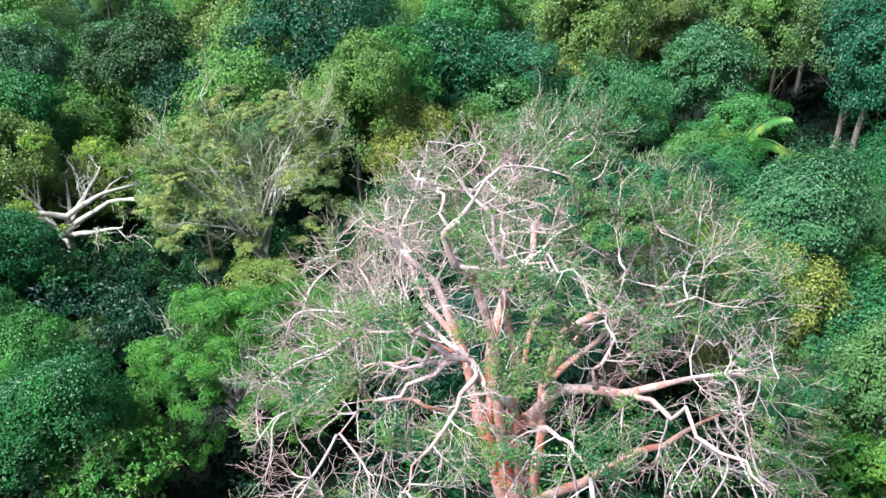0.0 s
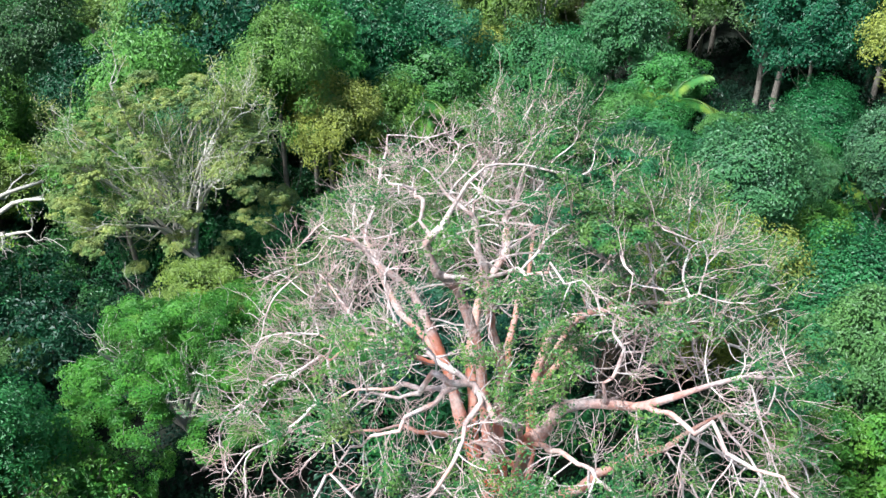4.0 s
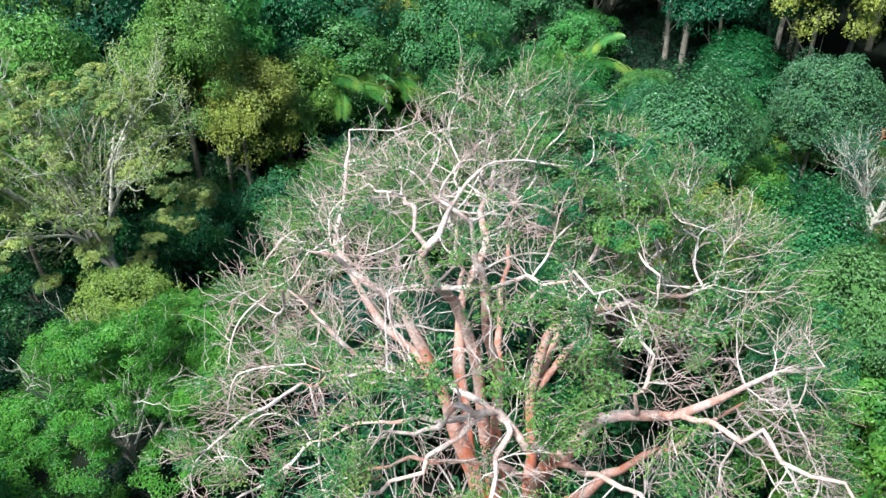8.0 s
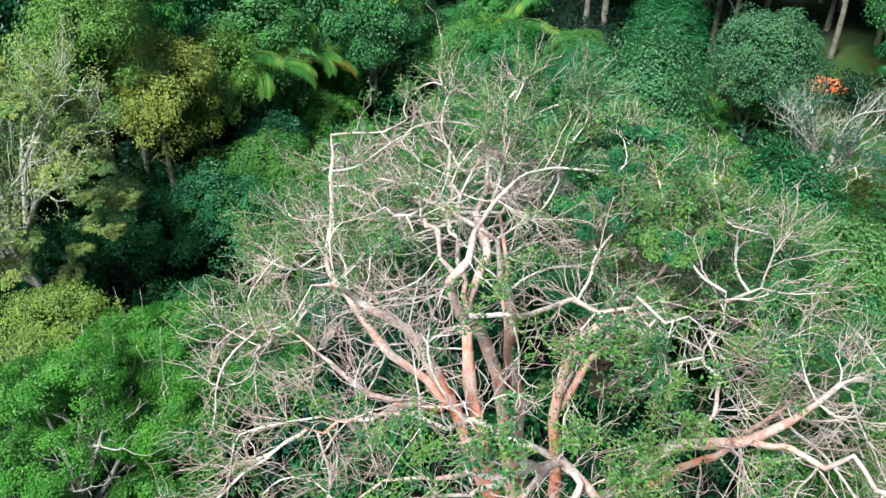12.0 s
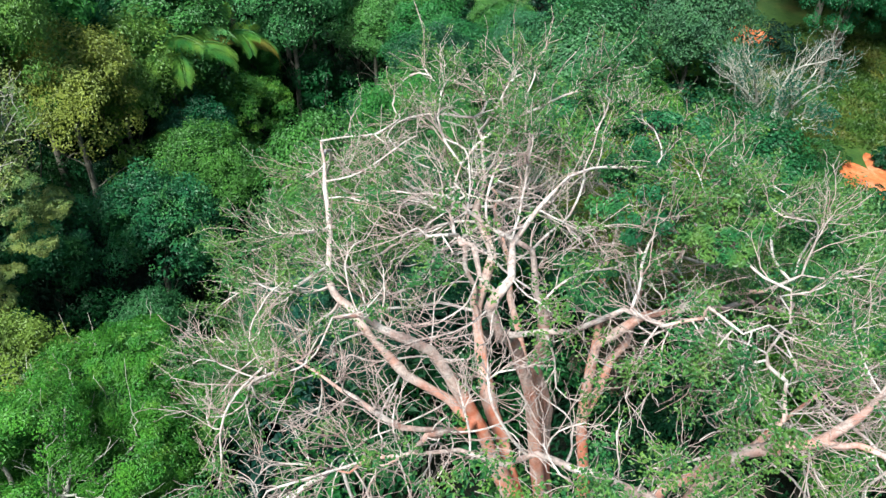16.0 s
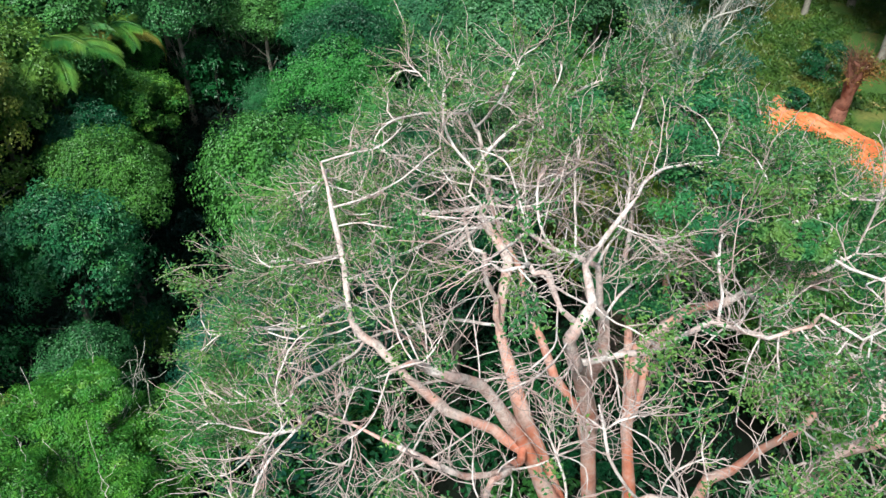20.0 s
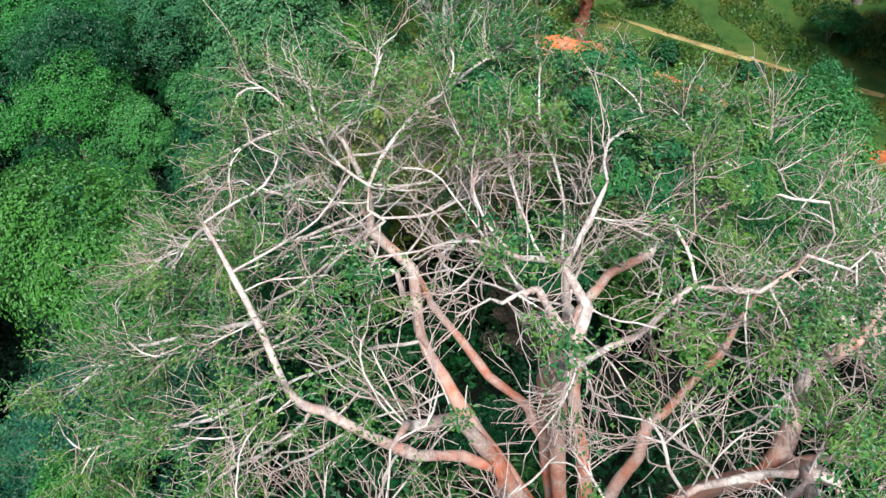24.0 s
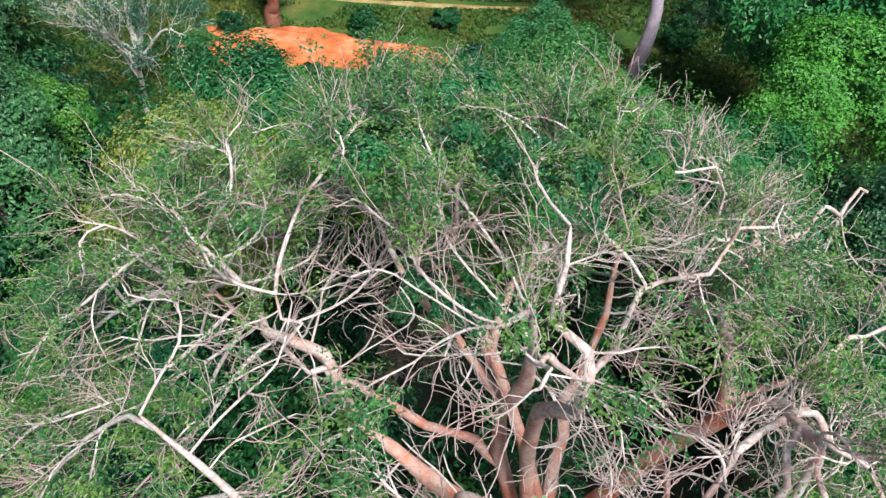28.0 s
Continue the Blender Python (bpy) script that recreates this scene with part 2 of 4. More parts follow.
def smooth_line(points, n):
    """A Catmull-Rom line through the points, at n even steps."""
    p = np.asarray(points, float)
    p = np.vstack([2 * p[0] - p[1], p, 2 * p[-1] - p[-2]])
    s = np.linspace(0, len(p) - 3 - 1e-6, n)
    i = s.astype(int)
    f = (s - i)[:, None]
    a, b, c, d = p[i], p[i + 1], p[i + 2], p[i + 3]
    return 0.5 * (2 * b + (c - a) * f + (2 * a - 5 * b + 4 * c - d) * f * f + (3 * b - a - 3 * c + d) * f ** 3)


def sample(lines, t):
    """Points and tangents at parameters t (B, k) on lines (B, n, 3)."""
    count, n, _ = lines.shape
    s = np.clip(t * (n - 1), 0, n - 1.001)
    i = s.astype(int)
    f = (s - i)[..., None]
    b = np.arange(count)[:, None]
    p = lines[b, i] * (1 - f) + lines[b, i + 1] * f
    return p, unit(lines[b, i + 1] - lines[b, i])


def sprout(lines, radii, kids, length, spread, up, n, rng, span=(0.25, 1.0), wiggle=0.12, thick=0.6, tip=0.35, outward=None, pull=0.0, slim=0.0145, flat=1.0, curl=0.2):
    """Side branches on a batch of stems: kids on each, of that length (metres, low and high), turned off by spread degrees, bending up."""
    count = len(lines)
    t = (np.linspace(span[0], span[1], kids)[None] + rng.uniform(-0.5, 0.5, (count, kids)) * (span[1] - span[0]) / kids).clip(0.02, 1)
    p, tang = sample(lines, t)
    s = np.clip(t * (radii.shape[1] - 1), 0, radii.shape[1] - 1.001)
    i = s.astype(int)
    r0 = radii[np.arange(count)[:, None], i]
    side = unit(rng.normal(size=p.shape))
    side = unit(side - (side * tang).sum(-1, keepdims=True) * tang)
    ang = np.radians(rng.uniform(spread[0], spread[1], (count, kids)))[..., None]
    way = unit(np.cos(ang) * tang + np.sin(ang) * side + np.array([0, 0, up]) * rng.uniform(0.3, 1.2, (count, kids, 1)))
    if outward is not None:
        way = unit(way + pull * unit(p - np.array(outward)))
    way = unit(way * np.array([1, 1, flat]))
    size = rng.uniform(length[0], length[1], (count, kids)) * (1.15 - 0.5 * t)
    p, way, size, r0 = p.reshape(-1, 3), way.reshape(-1, 3), size.ravel(), r0.ravel()
    steps = np.linspace(0, 1, n)
    bend = unit(rng.normal(size=p.shape) + np.array([0, 0, up * 2]))
    jit = rng.normal(size=(len(p), n, 3)) * wiggle * size[:, None, None] / n * 1.5
    jit[:, 0] = 0
    new_lines = p[:, None] + size[:, None, None] * (steps[None, :, None] * way[:, None] + curl * steps[None, :, None] ** 2 * bend[:, None]) + np.cumsum(jit, axis=1)
    start = np.minimum(r0 * thick, size * slim + 0.004)
    new_radii = start[:, None] * (1 - (1 - tip) * steps[None])
    return new_lines, new_radii


def blades(points, normals, sizes, aspect, rng, fold=0.18):
    """Leaves: folded four-cornered blades round their points, facing their normals, each one turned its own way."""
    points, normals = np.asarray(points), unit(np.asarray(normals))
    count = len(points)
    along = unit(np.cross(normals, rng.normal(size=(count, 3))))
    across = np.cross(normals, along)
    sizes = np.asarray(sizes)[:, None]
    half = sizes * aspect / 2
    lift = normals * sizes * fold
    v = np.stack([points - along * sizes / 2, points + across * half + lift, points + along * sizes / 2 - lift * 0.5, points - across * half + lift], 1)
    a = np.arange(count)[:, None] * 4
    faces = np.concatenate([a + np.array([0, 1, 2]), a + np.array([0, 2, 3])])
    return v.reshape(-1, 3), faces


def ravine(x, y):
    """Distance from the line of the shady ravine north of the great tree."""
    ax, ay, bx, by = 1.0, 44.0, 12.0, 58.0
    x, y = np.asarray(x, float), np.asarray(y, float)
    q = np.clip(((x - ax) * (bx - ax) + (y - ay) * (by - ay)) / ((bx - ax) ** 2 + (by - ay) ** 2), 0, 1)
    return np.hypot(x - ax - q * (bx - ax), y - ay - q * (by - ay))


def ground_z(x, y):
    """The lie of the land: level by the tree and the clearing, falling away to the woods in the north."""
    def step(v):
        v = np.clip(v, 0, 1)
        return v * v * (3 - 2 * v)
    return -9.0 * step((np.asarray(y, float) - 26) / 55) * step((42 - np.asarray(x, float)) / 25) - 10.0 * np.exp(-(ravine(x, y) / 5.2) ** 2) + 0.25 * np.sin(np.asarray(x) * 0.21) * np.cos(np.asarray(y) * 0.17)


def clump_crown(radius, height, clumps, per, leaf, rng, aspect=0.55, flat=0.6, rough=0.25, lobes=5, cluster=(0.16, 0.3), skirt=0.25, core=0):
    """Leaves of a rounded crown: lobes on a dome, clumps on the lobes, blades on the clumps; its base is at z = 0."""
    lob = unit(rng.normal(size=(lobes, 3)) + np.array([0, 0, 0.5]))
    d = unit(rng.normal(size=(clumps, 3)) + np.array([0, 0, 0.55]))
    d[:, 2] = np.where(d[:, 2] < -skirt, -d[:, 2] * 0.5, d[:, 2])
    near = (d @ lob.T).max(axis=1)
    r = (1 - rough) + rough * np.clip((near - 0.5) * 2.2, 0, 1) + rng.normal(size=clumps) * 0.06
    c = d * r[:, None] * np.array([radius, radius, height * 0.6]) + np.array([0, 0, height * 0.4])
    size = rng.uniform(cluster[0], cluster[1], clumps) * radius
    e = unit(rng.normal(size=(clumps, per, 3)) + d[:, None] * 0.7 + np.array([0, 0, 0.35]))
    p = c[:, None] + e * (size[:, None] * rng.uniform(0.55, 1.0, (clumps, per)))[..., None] * np.array([1, 1, flat])
    nrm = e * 0.7 + d[:, None] * 0.5 + rng.normal(size=e.shape) * 0.2 + np.array([0, 0, 0.3])
    s = leaf * rng.uniform(0.6, 1.3, clumps * per)
    leaves = blades(p.reshape(-1, 3), nrm.reshape(-1, 3), s, aspect, rng)
    if core:
        # the dense inside of each clump
        q = c[:, None] - d[:, None] * size[:, None, None] * 0.55 + rng.normal(size=(clumps, core, 3)) * size[:, None, None] * 0.3
        way = d[:, None] + rng.normal(size=q.shape) * 0.4
        leaves = joined([leaves, blades(q.reshape(-1, 3), way.reshape(-1, 3), np.repeat(size * 0.38, core) * rng.uniform(0.7, 1.2, clumps * core), 0.8, rng)])
    return leaves, c


def stem_tree(height, radius, rng, limbs=7, thick=0.22, lean=0.0):
    """Trunk and limbs of a plain tree: two batches of lines with radii."""
    top = np.array([lean * height, 0, height * 0.62])
    trunk = smooth_line([(0, 0, -0.6), (0.1 * lean * height, 0, height * 0.2), top * 0.6 + rng.normal(size=3) * 0.15, top], 9)[None]
    tr = np.linspace(thick, thick * 0.45, 9)[None]
    tr[0, 0] *= 1.3
    b, br = sprout(trunk, tr, limbs, (radius * 0.8, radius * 1.15), (35, 65), 0.35, 6, rng, (0.45, 1.0), thick=0.6, tip=0.3)
    return (trunk, tr), (b, br)

# ---- ground ----
def make_ground():
    ax = np.concatenate([-np.geomspace(600, 62, 12), np.arange(-60, 101, 2.0), np.geomspace(104, 700, 14)])
    ay = np.concatenate([-np.geomspace(600, 42, 12), np.arange(-40, 141, 2.0), np.geomspace(144, 800, 14)])
    gx, gy = np.meshgrid(ax, ay, indexing="ij")
    v = np.stack([gx, gy, ground_z(gx, gy) + 0.06 * RNG.normal(size=gx.shape)], -1).reshape(-1, 3)
    i, j = np.meshgrid(np.arange(len(ax) - 1), np.arange(len(ay) - 1), indexing="ij")
    a = i * len(ay) + j
    f = np.stack([a, a + len(ay), a + len(ay) + 1, a + 1], -1).reshape(-1, 4)
    tagged(new("ground", mesh_of("ground", v, f, M_GROUND, True)), "uneven forest floor, darkened for shade under the trees, opening to a grassy clearing", "ground", kind="structure")


make_ground()


def patch(name, cx, cy, rx, ry, turn, mat, label, category, seed, lift=0.12):
    """A low, uneven sheet lying on the ground with a ragged edge."""
    rng = np.random.default_rng(seed)
    k, rings = 56, 7
    ang = np.arange(k) * 2 * np.pi / k
    edge = 1 + 0.16 * np.sin(3 * ang + rng.uniform(0, 6)) + 0.1 * np.sin(7 * ang + rng.uniform(0, 6)) + rng.normal(size=k) * 0.05
    v = [(cx, cy, float(ground_z(cx, cy)) + lift)]
    for r in range(1, rings + 1):
        q = r / rings
        x, y = np.cos(ang) * rx * q * edge, np.sin(ang) * ry * q * edge
        c, s = math.cos(turn), math.sin(turn)
        px, py = cx + c * x - s * y, cy + s * x + c * y
        pz = ground_z(px, py) + (lift * (1 - q ** 4) - 0.1 * (q > 0.95)) + rng.normal(size=k) * 0.04 + 0.1 * lift
        v += list(zip(px, py, pz))
    f = [(0, 1 + i, 1 + (i + 1) % k, 0) for i in range(k)]
    quads = [(1 + r * k + i, 1 + (r + 1) * k + i, 1 + (r + 1) * k + (i + 1) % k, 1 + r * k + (i + 1) % k) for r in range(rings - 1) for i in range(k)]
    me = bpy.data.meshes.new(name)
    me.from_pydata([tuple(map(float, p)) for p in v], [], [q[:3] for q in f] + quads)
    me.materials.append(mat)
    return tagged(new(name, me), label, category, kind="structure")


patch("bare_soil", 34.6, 28.8, 1.9, 7.6, -0.1, M_SOIL, "bare orange laterite soil beside the grass", "soil", 3, 0.3)
patch("bare_soil", 32.2, 15, 1.6, 4.0, -0.1, M_SOIL, "strip of bare orange soil along the clearing", "soil", 8, 0.25)
patch("dirt_track", 39.6, 22, 0.22, 10, -0.08, M_TRACK, "narrow pale dirt track through the grass", "track", 9, 0.08)
patch("bare_soil", 43.4, 50.4, 1.4, 2.0, 0.3, M_SOIL, "small patch of bare orange soil among trees", "soil", 4, 0.3)


# ---- the great bare-branched tree ----
CROWN = np.array([3.4, 21.9, 8.0])
REACH = np.array([9.5, 11.1, 10.8])
MAIN_STEMS = []


def limb(points, foot, end, bears=True):
    """A main stem of the great tree: the way it takes, its girth at the foot and at the end, and whether small branches spring from it."""
    MAIN_STEMS.append((points, foot, end, bears))


# the trunk, and the cluster of stems into which it splits
limb([(2.6, 19.8, -0.6), (2.5, 19.8, 3.0), (2.4, 19.7, 6.0), (2.3, 19.6, 8.6)], 0.8, 0.5, False)
limb([(1.9, 19.8, 7.6), (1.0, 20.5, 10.2), (0.6, 21.1, 12.2), (-0.05, 21.4, 13.8), (-0.7, 21.7, 14.8), (-1.4, 21.75, 15.6), (-2.1, 21.5, 16.2)], 0.24, 0.07)
limb([(0.6, 21.1, 12.0), (-0.45, 22.4, 13.4), (-1.4, 23.8, 14.7), (-0.9, 25.0, 16.0), (-0.6, 25.8, 17.0)], 0.17, 0.06)
limb([(0.6, 21.1, 12.2), (-0.6, 20.5, 13.1), (-1.5, 20.3, 13.5), (-2.9, 21.2, 12.8)], 0.12, 0.045)
limb([(-0.6, 20.5, 13.1), (-1.9, 20.7, 14.3), (-2.4, 22.3, 14.1), (-3.4, 23.4, 14.4)], 0.09, 0.04)
limb([(2.2, 20.0, 7.8), (2.25, 20.8, 11.8), (1.8, 20.5, 14.2), (1.5, 20.3, 15.8), (1.3, 20.6, 17.0), (0.25, 21.5, 17.9)], 0.22, 0.05)
limb([(2.0, 19.8, 8.2), (1.4, 20.3, 13.0), (0.5, 20.2, 15.6), (0.1, 19.9, 16.8), (0.8, 20.1, 17.7), (1.4, 20.1, 18.5)], 0.21, 0.05)
limb([(0.1, 19.9, 16.8), (0.1, 20.5, 17.6), (-0.9, 20.8, 18.2)], 0.09, 0.045)
limb([(0.4, 20.1, 16.0), (1.85, 18.7, 16.6), (2.2, 17.7, 17.4), (2.8, 16.6, 17.7)], 0.085, 0.04)
limb([(2.5, 18.9, 8.0), (2.2, 17.7, 11.2), (1.8, 16.7, 13.2), (2.6, 16.5, 14.1), (3.5, 16.5, 14.4), (4.4, 15.9, 14.8), (5.8, 15.7, 15.2), (7.8, 16.1, 15.0)], 0.27, 0.07)
limb([(4.4, 15.9, 14.8), (5.4, 14.3, 15.2), (6.6, 13.0, 14.6)], 0.09, 0.05)
limb([(1.8, 16.7, 13.2), (2.5, 14.8, 14.4), (3.2, 13.2, 14.5)], 0.1, 0.05)
limb([(3.5, 16.5, 14.4), (3.8, 16.2, 15.2), (4.0, 17.0, 15.8), (4.3, 17.2, 17.2)], 0.08, 0.04)
limb([(1.8, 16.7, 13.2), (0.9, 16.2, 14.9), (0.0, 16.2, 15.6), (-0.8, 16.9, 15.0), (-1.9, 16.6, 14.8)], 0.14, 0.05)
limb([(0.5, 16.2, 15.3), (-0.6, 17.0, 14.8), (-1.5, 17.9, 14.0), (-2.8, 18.6, 13.2)], 0.1, 0.04)
limb([(0.4, 16.2, 15.3), (-1.2, 16.0, 14.4), (-2.6, 16.2, 13.2)], 0.09, 0.04)
limb([(0.6, 16.2, 15.2), (0.0, 15.0, 14.4), (-1.0, 14.2, 13.2)], 0.09, 0.04)
limb([(0.7, 16.3, 15.2), (-0.4, 17.8, 15.4), (-1.4, 19.2, 14.6), (-2.6, 19.8, 14.4)], 0.1, 0.04)
limb([(2.1, 17.6, 11.5), (0.8, 17.6, 12.6), (-0.8, 17.6, 13.3), (-2.2, 17.3, 13.2)], 0.11, 0.045)
limb([(2.8, 19.5, 7.8), (3.0, 20.2, 11.2), (3.45, 20.8, 13.2), (4.5, 20.2, 14.2), (5.6, 19.5, 14.9), (6.4, 18.6, 15.8)], 0.21, 0.06)
limb([(4.7, 20.1, 14.3), (6.4, 19.4, 14.3), (7.8, 19.0, 13.8)], 0.1, 0.05)
limb([(1.3, 20.6, 9.4), (1.4, 22.0, 11.3), (1.9, 23.4, 12.8), (2.85, 24.4, 13.9), (3.4, 25.4, 15.2), (3.9, 26.6, 16.2)], 0.23, 0.06)
limb([(1.9, 23.4, 12.8), (1.9, 24.0, 14.8), (2.2, 24.5, 16.4)], 0.1, 0.05)
limb([(2.9, 19.4, 7.8), (4.6, 18.9, 9.6), (5.8, 18.2, 11.4), (7.4, 17.6, 12.6)], 0.2, 0.07)
limb([(3.2, 20.9, 11.4), (5.0, 22.6, 13.2), (6.8, 23.8, 15.0)], 0.16, 0.06)
limb([(3.0, 20.3, 11.6), (5.4, 21.4, 13.4), (7.6, 21.4, 15.2)], 0.14, 0.06)
limb([(2.2, 20.8, 11.0), (3.4, 24.0, 12.6), (4.6, 26.8, 14.0)], 0.17, 0.06)


def shell_points(count, rng):
    """Places in the outer part of the crown's dome, for branches to grow to."""
    d = unit(rng.normal(size=(count * 3, 3)) + np.array([0, 0, 0.35]))
    d = d[d[:, 2] > 0.12][:count]
    q = 1 - 0.42 * rng.random(len(d)) ** 1.6
    east, north = np.clip(d[:, 0], 0, 1), np.clip(d[:, 1], 0, 1)
    spread = np.stack([np.where(d[:, 0] > 0, 0.83, np.where(d[:, 1] > 0, 0.93, 1.0)), 1 - 0.13 * np.minimum(1, 1.6 * north), 1 - east * (0.14 - 0.09 * np.clip(-1.4 * d[:, 1], 0, 1))], 1)
    p = CROWN + d * q[:, None] * REACH * spread
    bump = np.array([noise.noise(Vector(v) * 0.32) for v in p])
    return p + d * bump[:, None] * 0.9


def grow(seeds, goals, rng, step=0.34, reach=4.5, kill=0.55, rounds=120):
    """Branches that spread from the seeds towards the goals, forking on the way; returns places and parents."""
    pos, parent = [tuple(p) for p in seeds], [-1] * len(seeds)
    kids = [0] * len(seeds)
    gap = ((goals[:, None] - seeds[None]) ** 2).sum(-1)
    near, dist = gap.argmin(1), np.sqrt(gap.min(1))
    for _ in range(rounds):
        live = dist < reach
        if not live.any():
            break
        pull = {}
        ways = unit(goals[live] - np.array(pos)[near[live]])
        for i, w in zip(near[live], ways):
            pull[i] = pull.get(i, 0) + w
        fresh = []
        for i, w in pull.items():
            if kids[i] >= 3:
                continue
            w = w / max(1e-6, np.linalg.norm(w)) + rng.normal(size=3) * 0.2
            if parent[i] >= 0:
                on = np.array(pos[i]) - np.array(pos[parent[i]])
                w = w + 0.9 * on / max(1e-6, np.linalg.norm(on))
            p = np.array(pos[i]) + step * rng.uniform(0.7, 1.3) * w / max(1e-6, np.linalg.norm(w))
            kids[i] += 1
            pos.append(tuple(p))
            parent.append(i)
            kids.append(0)
            fresh.append(len(pos) - 1)
        full = np.array([kids[i] >= 3 for i in near])
        if not fresh:
            break
        new_p = np.array([pos[i] for i in fresh])
        gap = ((goals[:, None] - new_p[None]) ** 2).sum(-1)
        best = np.sqrt(gap.min(1))
        closer = best < dist
        near = np.where(closer, np.array(fresh)[gap.argmin(1)], near)
        dist = np.where(closer, best, dist)
        stay = (dist > kill) & ~(full & ~closer)
        goals, near, dist = goals[stay], near[stay], dist[stay]
        if not len(goals):
            break
    return np.array(pos), np.array(parent)


BARE = [((-0.6, 19.3, 17.4), 3.0, 1.1), ((-1.8, 20.8, 16.6), 2.6, 1.0), ((1.6, 20.6, 19.0), 2.0, 0.8), ((6.2, 19.5, 18.3), 1.5, 0.8),
        ((6.8, 15.4, 16.0), 2.2, 1.0), ((-0.6, 22.6, 17.8), 2.0, 0.8), ((1.8, 26.6, 17.2), 1.8, 0.7), ((4.6, 17.2, 17.9), 1.6, 0.6), ((2.0, 18.4, 18.4), 1.6, 0.5)]


def great_tree():
    rng = np.random.default_rng(11)
    tree = new("great_tree")
    tagged(tree, "huge spreading tree with salmon stems, pale bare twigs and thin foliage", "tree")
    laid, stems, seeds, owner = [], [], [], []
    for number, (pts, r0, r1, bears) in enumerate(MAIN_STEMS):
        n = 36
        line = smooth_line(pts, n)[None]
        if number:
            way = np.linspace(0, len(pts) - 1, n)
            straight = np.stack([np.interp(way, np.arange(len(pts)), np.array(pts)[:, a]) for a in range(3)], 1)
            line[0] = 0.45 * line[0] + 0.55 * straight
            kinks = np.stack([np.interp(np.arange(n), np.arange(0, n + 4, 4), rng.normal(size=len(range(0, n + 4, 4))) * 0.11) for _ in range(3)], 1)
            line[0] += kinks * np.clip(np.arange(n) / 5, 0, 1)[:, None]
        if number and pts[0][2] > 8.5:
            near = np.concatenate(laid)
            line[0] += (near[np.argmin(((near - line[0, 0]) ** 2).sum(1))] - line[0, 0]) * np.linspace(1, 0, n)[:, None]
        laid.append(line[0])
        rad = (r1 * 0.5 + (r0 - r1 * 0.5) * (1 - np.linspace(0, 1, n)) ** 0.85)[None] * (1 + 0.04 * rng.normal(size=n)) * np.interp(np.arange(n), np.arange(0, n + 3, 3), 1 + 0.11 * rng.normal(size=len(range(0, n + 3, 3))))
        if number == 0:
            rad[0, :6] *= np.linspace(1.8, 1.0, 6)
        else:
            rad *= 0.84 if pts[0][2] < 10 else 0.72
            rad[0, 0] *= 1.25
            rad[0, -1] *= 0.6
        stem = part("trunk" if number == 0 else "limb", mesh_of("limb", *tubes(line, rad, 12), M_LIMB, True), tree, "salmon bark weathering to pale grey")
        stems.append(stem)
        if bears:
            first = int(n * (0.5 if pts[0][2] < 8.6 else 0.25))
            seeds += list(line[0, first::2]) + [line[0, -1]]
            owner += [number] * (len(line[0, first::2]) + 1)
    pos, parent = grow(np.array(seeds), shell_points(2300, rng), rng)
    count = len(pos)
    # girth by what each branch carries
    load = np.zeros(count)
    ends = np.ones(count, bool)
    ends[parent[parent >= 0]] = False
    for i in range(count - 1, len(seeds) - 1, -1):
        load[i] += 0.0155 ** 2.3 if ends[i] else 0.0
        load[parent[i]] += load[i]
    girth = np.clip(load, 1e-9, None) ** (1 / 2.3)
    heavy = {}
    for i in range(len(seeds), count):
        p = parent[i]
        if p >= len(seeds) and (p not in heavy or girth[i] > girth[heavy[p]]):
            heavy[p] = i
    chains = []
    for i in range(len(seeds), count):
        p = parent[i]
        if p >= len(seeds) and heavy[p] == i:
            continue
        run = [p, i]
        while run[-1] in heavy:
            run.append(heavy[run[-1]])
        chains.append(run)
    root = list(owner) + [0] * (count - len(seeds))
    for i in range(len(seeds), count):
        root[i] = root[parent[i]]
    long_runs = sorted((c for c in chains if len(c) > 6), key=len, reverse=True)[:300]
    chosen = {c[1] for c in long_runs}
    rest, lines, radii = [], [], []
    for c in chains:
        g = girth[np.array([c[1]] + c[1:])].clip(0.012, 0.1)
        m = max(4, min(26, len(c) + 2))
        s = np.linspace(0, 1, m)
        line = smooth_line(pos[c], m)
        g = np.interp(s, np.linspace(0, 1, len(c)), g)
        g[-1] *= 0.6
        if c[1] in chosen:
            part("branch", mesh_of("branch", *tubes(line[None], g[None], 7), M_BRANCH, True), stems[root[c[1]]], "pale pinkish-white bare branch")
        else:
            rest.append(tubes(line[None], g[None], 5))
        k = np.linspace(0, 1, 9)
        lines.append(np.stack([np.interp(k, s, line[:, a]) for a in range(3)], 1))
        radii.append(np.interp(k, s, g))
    tagged(part("branchwork", mesh_of("branchwork", *joined(rest), M_BRANCH, True), tree, "thin pale pinkish-white side branches"), kind="stuff")
    lines, radii = np.array(lines), np.array(radii)
    l2, q2 = sprout(lines, radii, 6, (0.5, 1.4), (22, 52), 0.05, 6, rng, (0.2, 1.0), 0.18, 0.6, 0.4, CROWN, 0.35, 0.01, 0.85)
    out = np.linalg.norm((l2[:, -1] - CROWN) / REACH, axis=1)
    stay = (out > 0.76) & (rng.random(len(out)) < 0.9) | (rng.random(len(out)) < 0.2)
    l2, q2 = l2[stay], q2[stay]
    l3, q3 = sprout(l2, q2, 4, (0.25, 0.75), (22, 52), 0.1, 4, rng, (0.25, 1.0), 0.22, 0.7, 0.5, CROWN, 0.3, 0.008, 0.9)
    q2, q3 = np.maximum(q2, 0.008), np.maximum(q3, 0.0055)
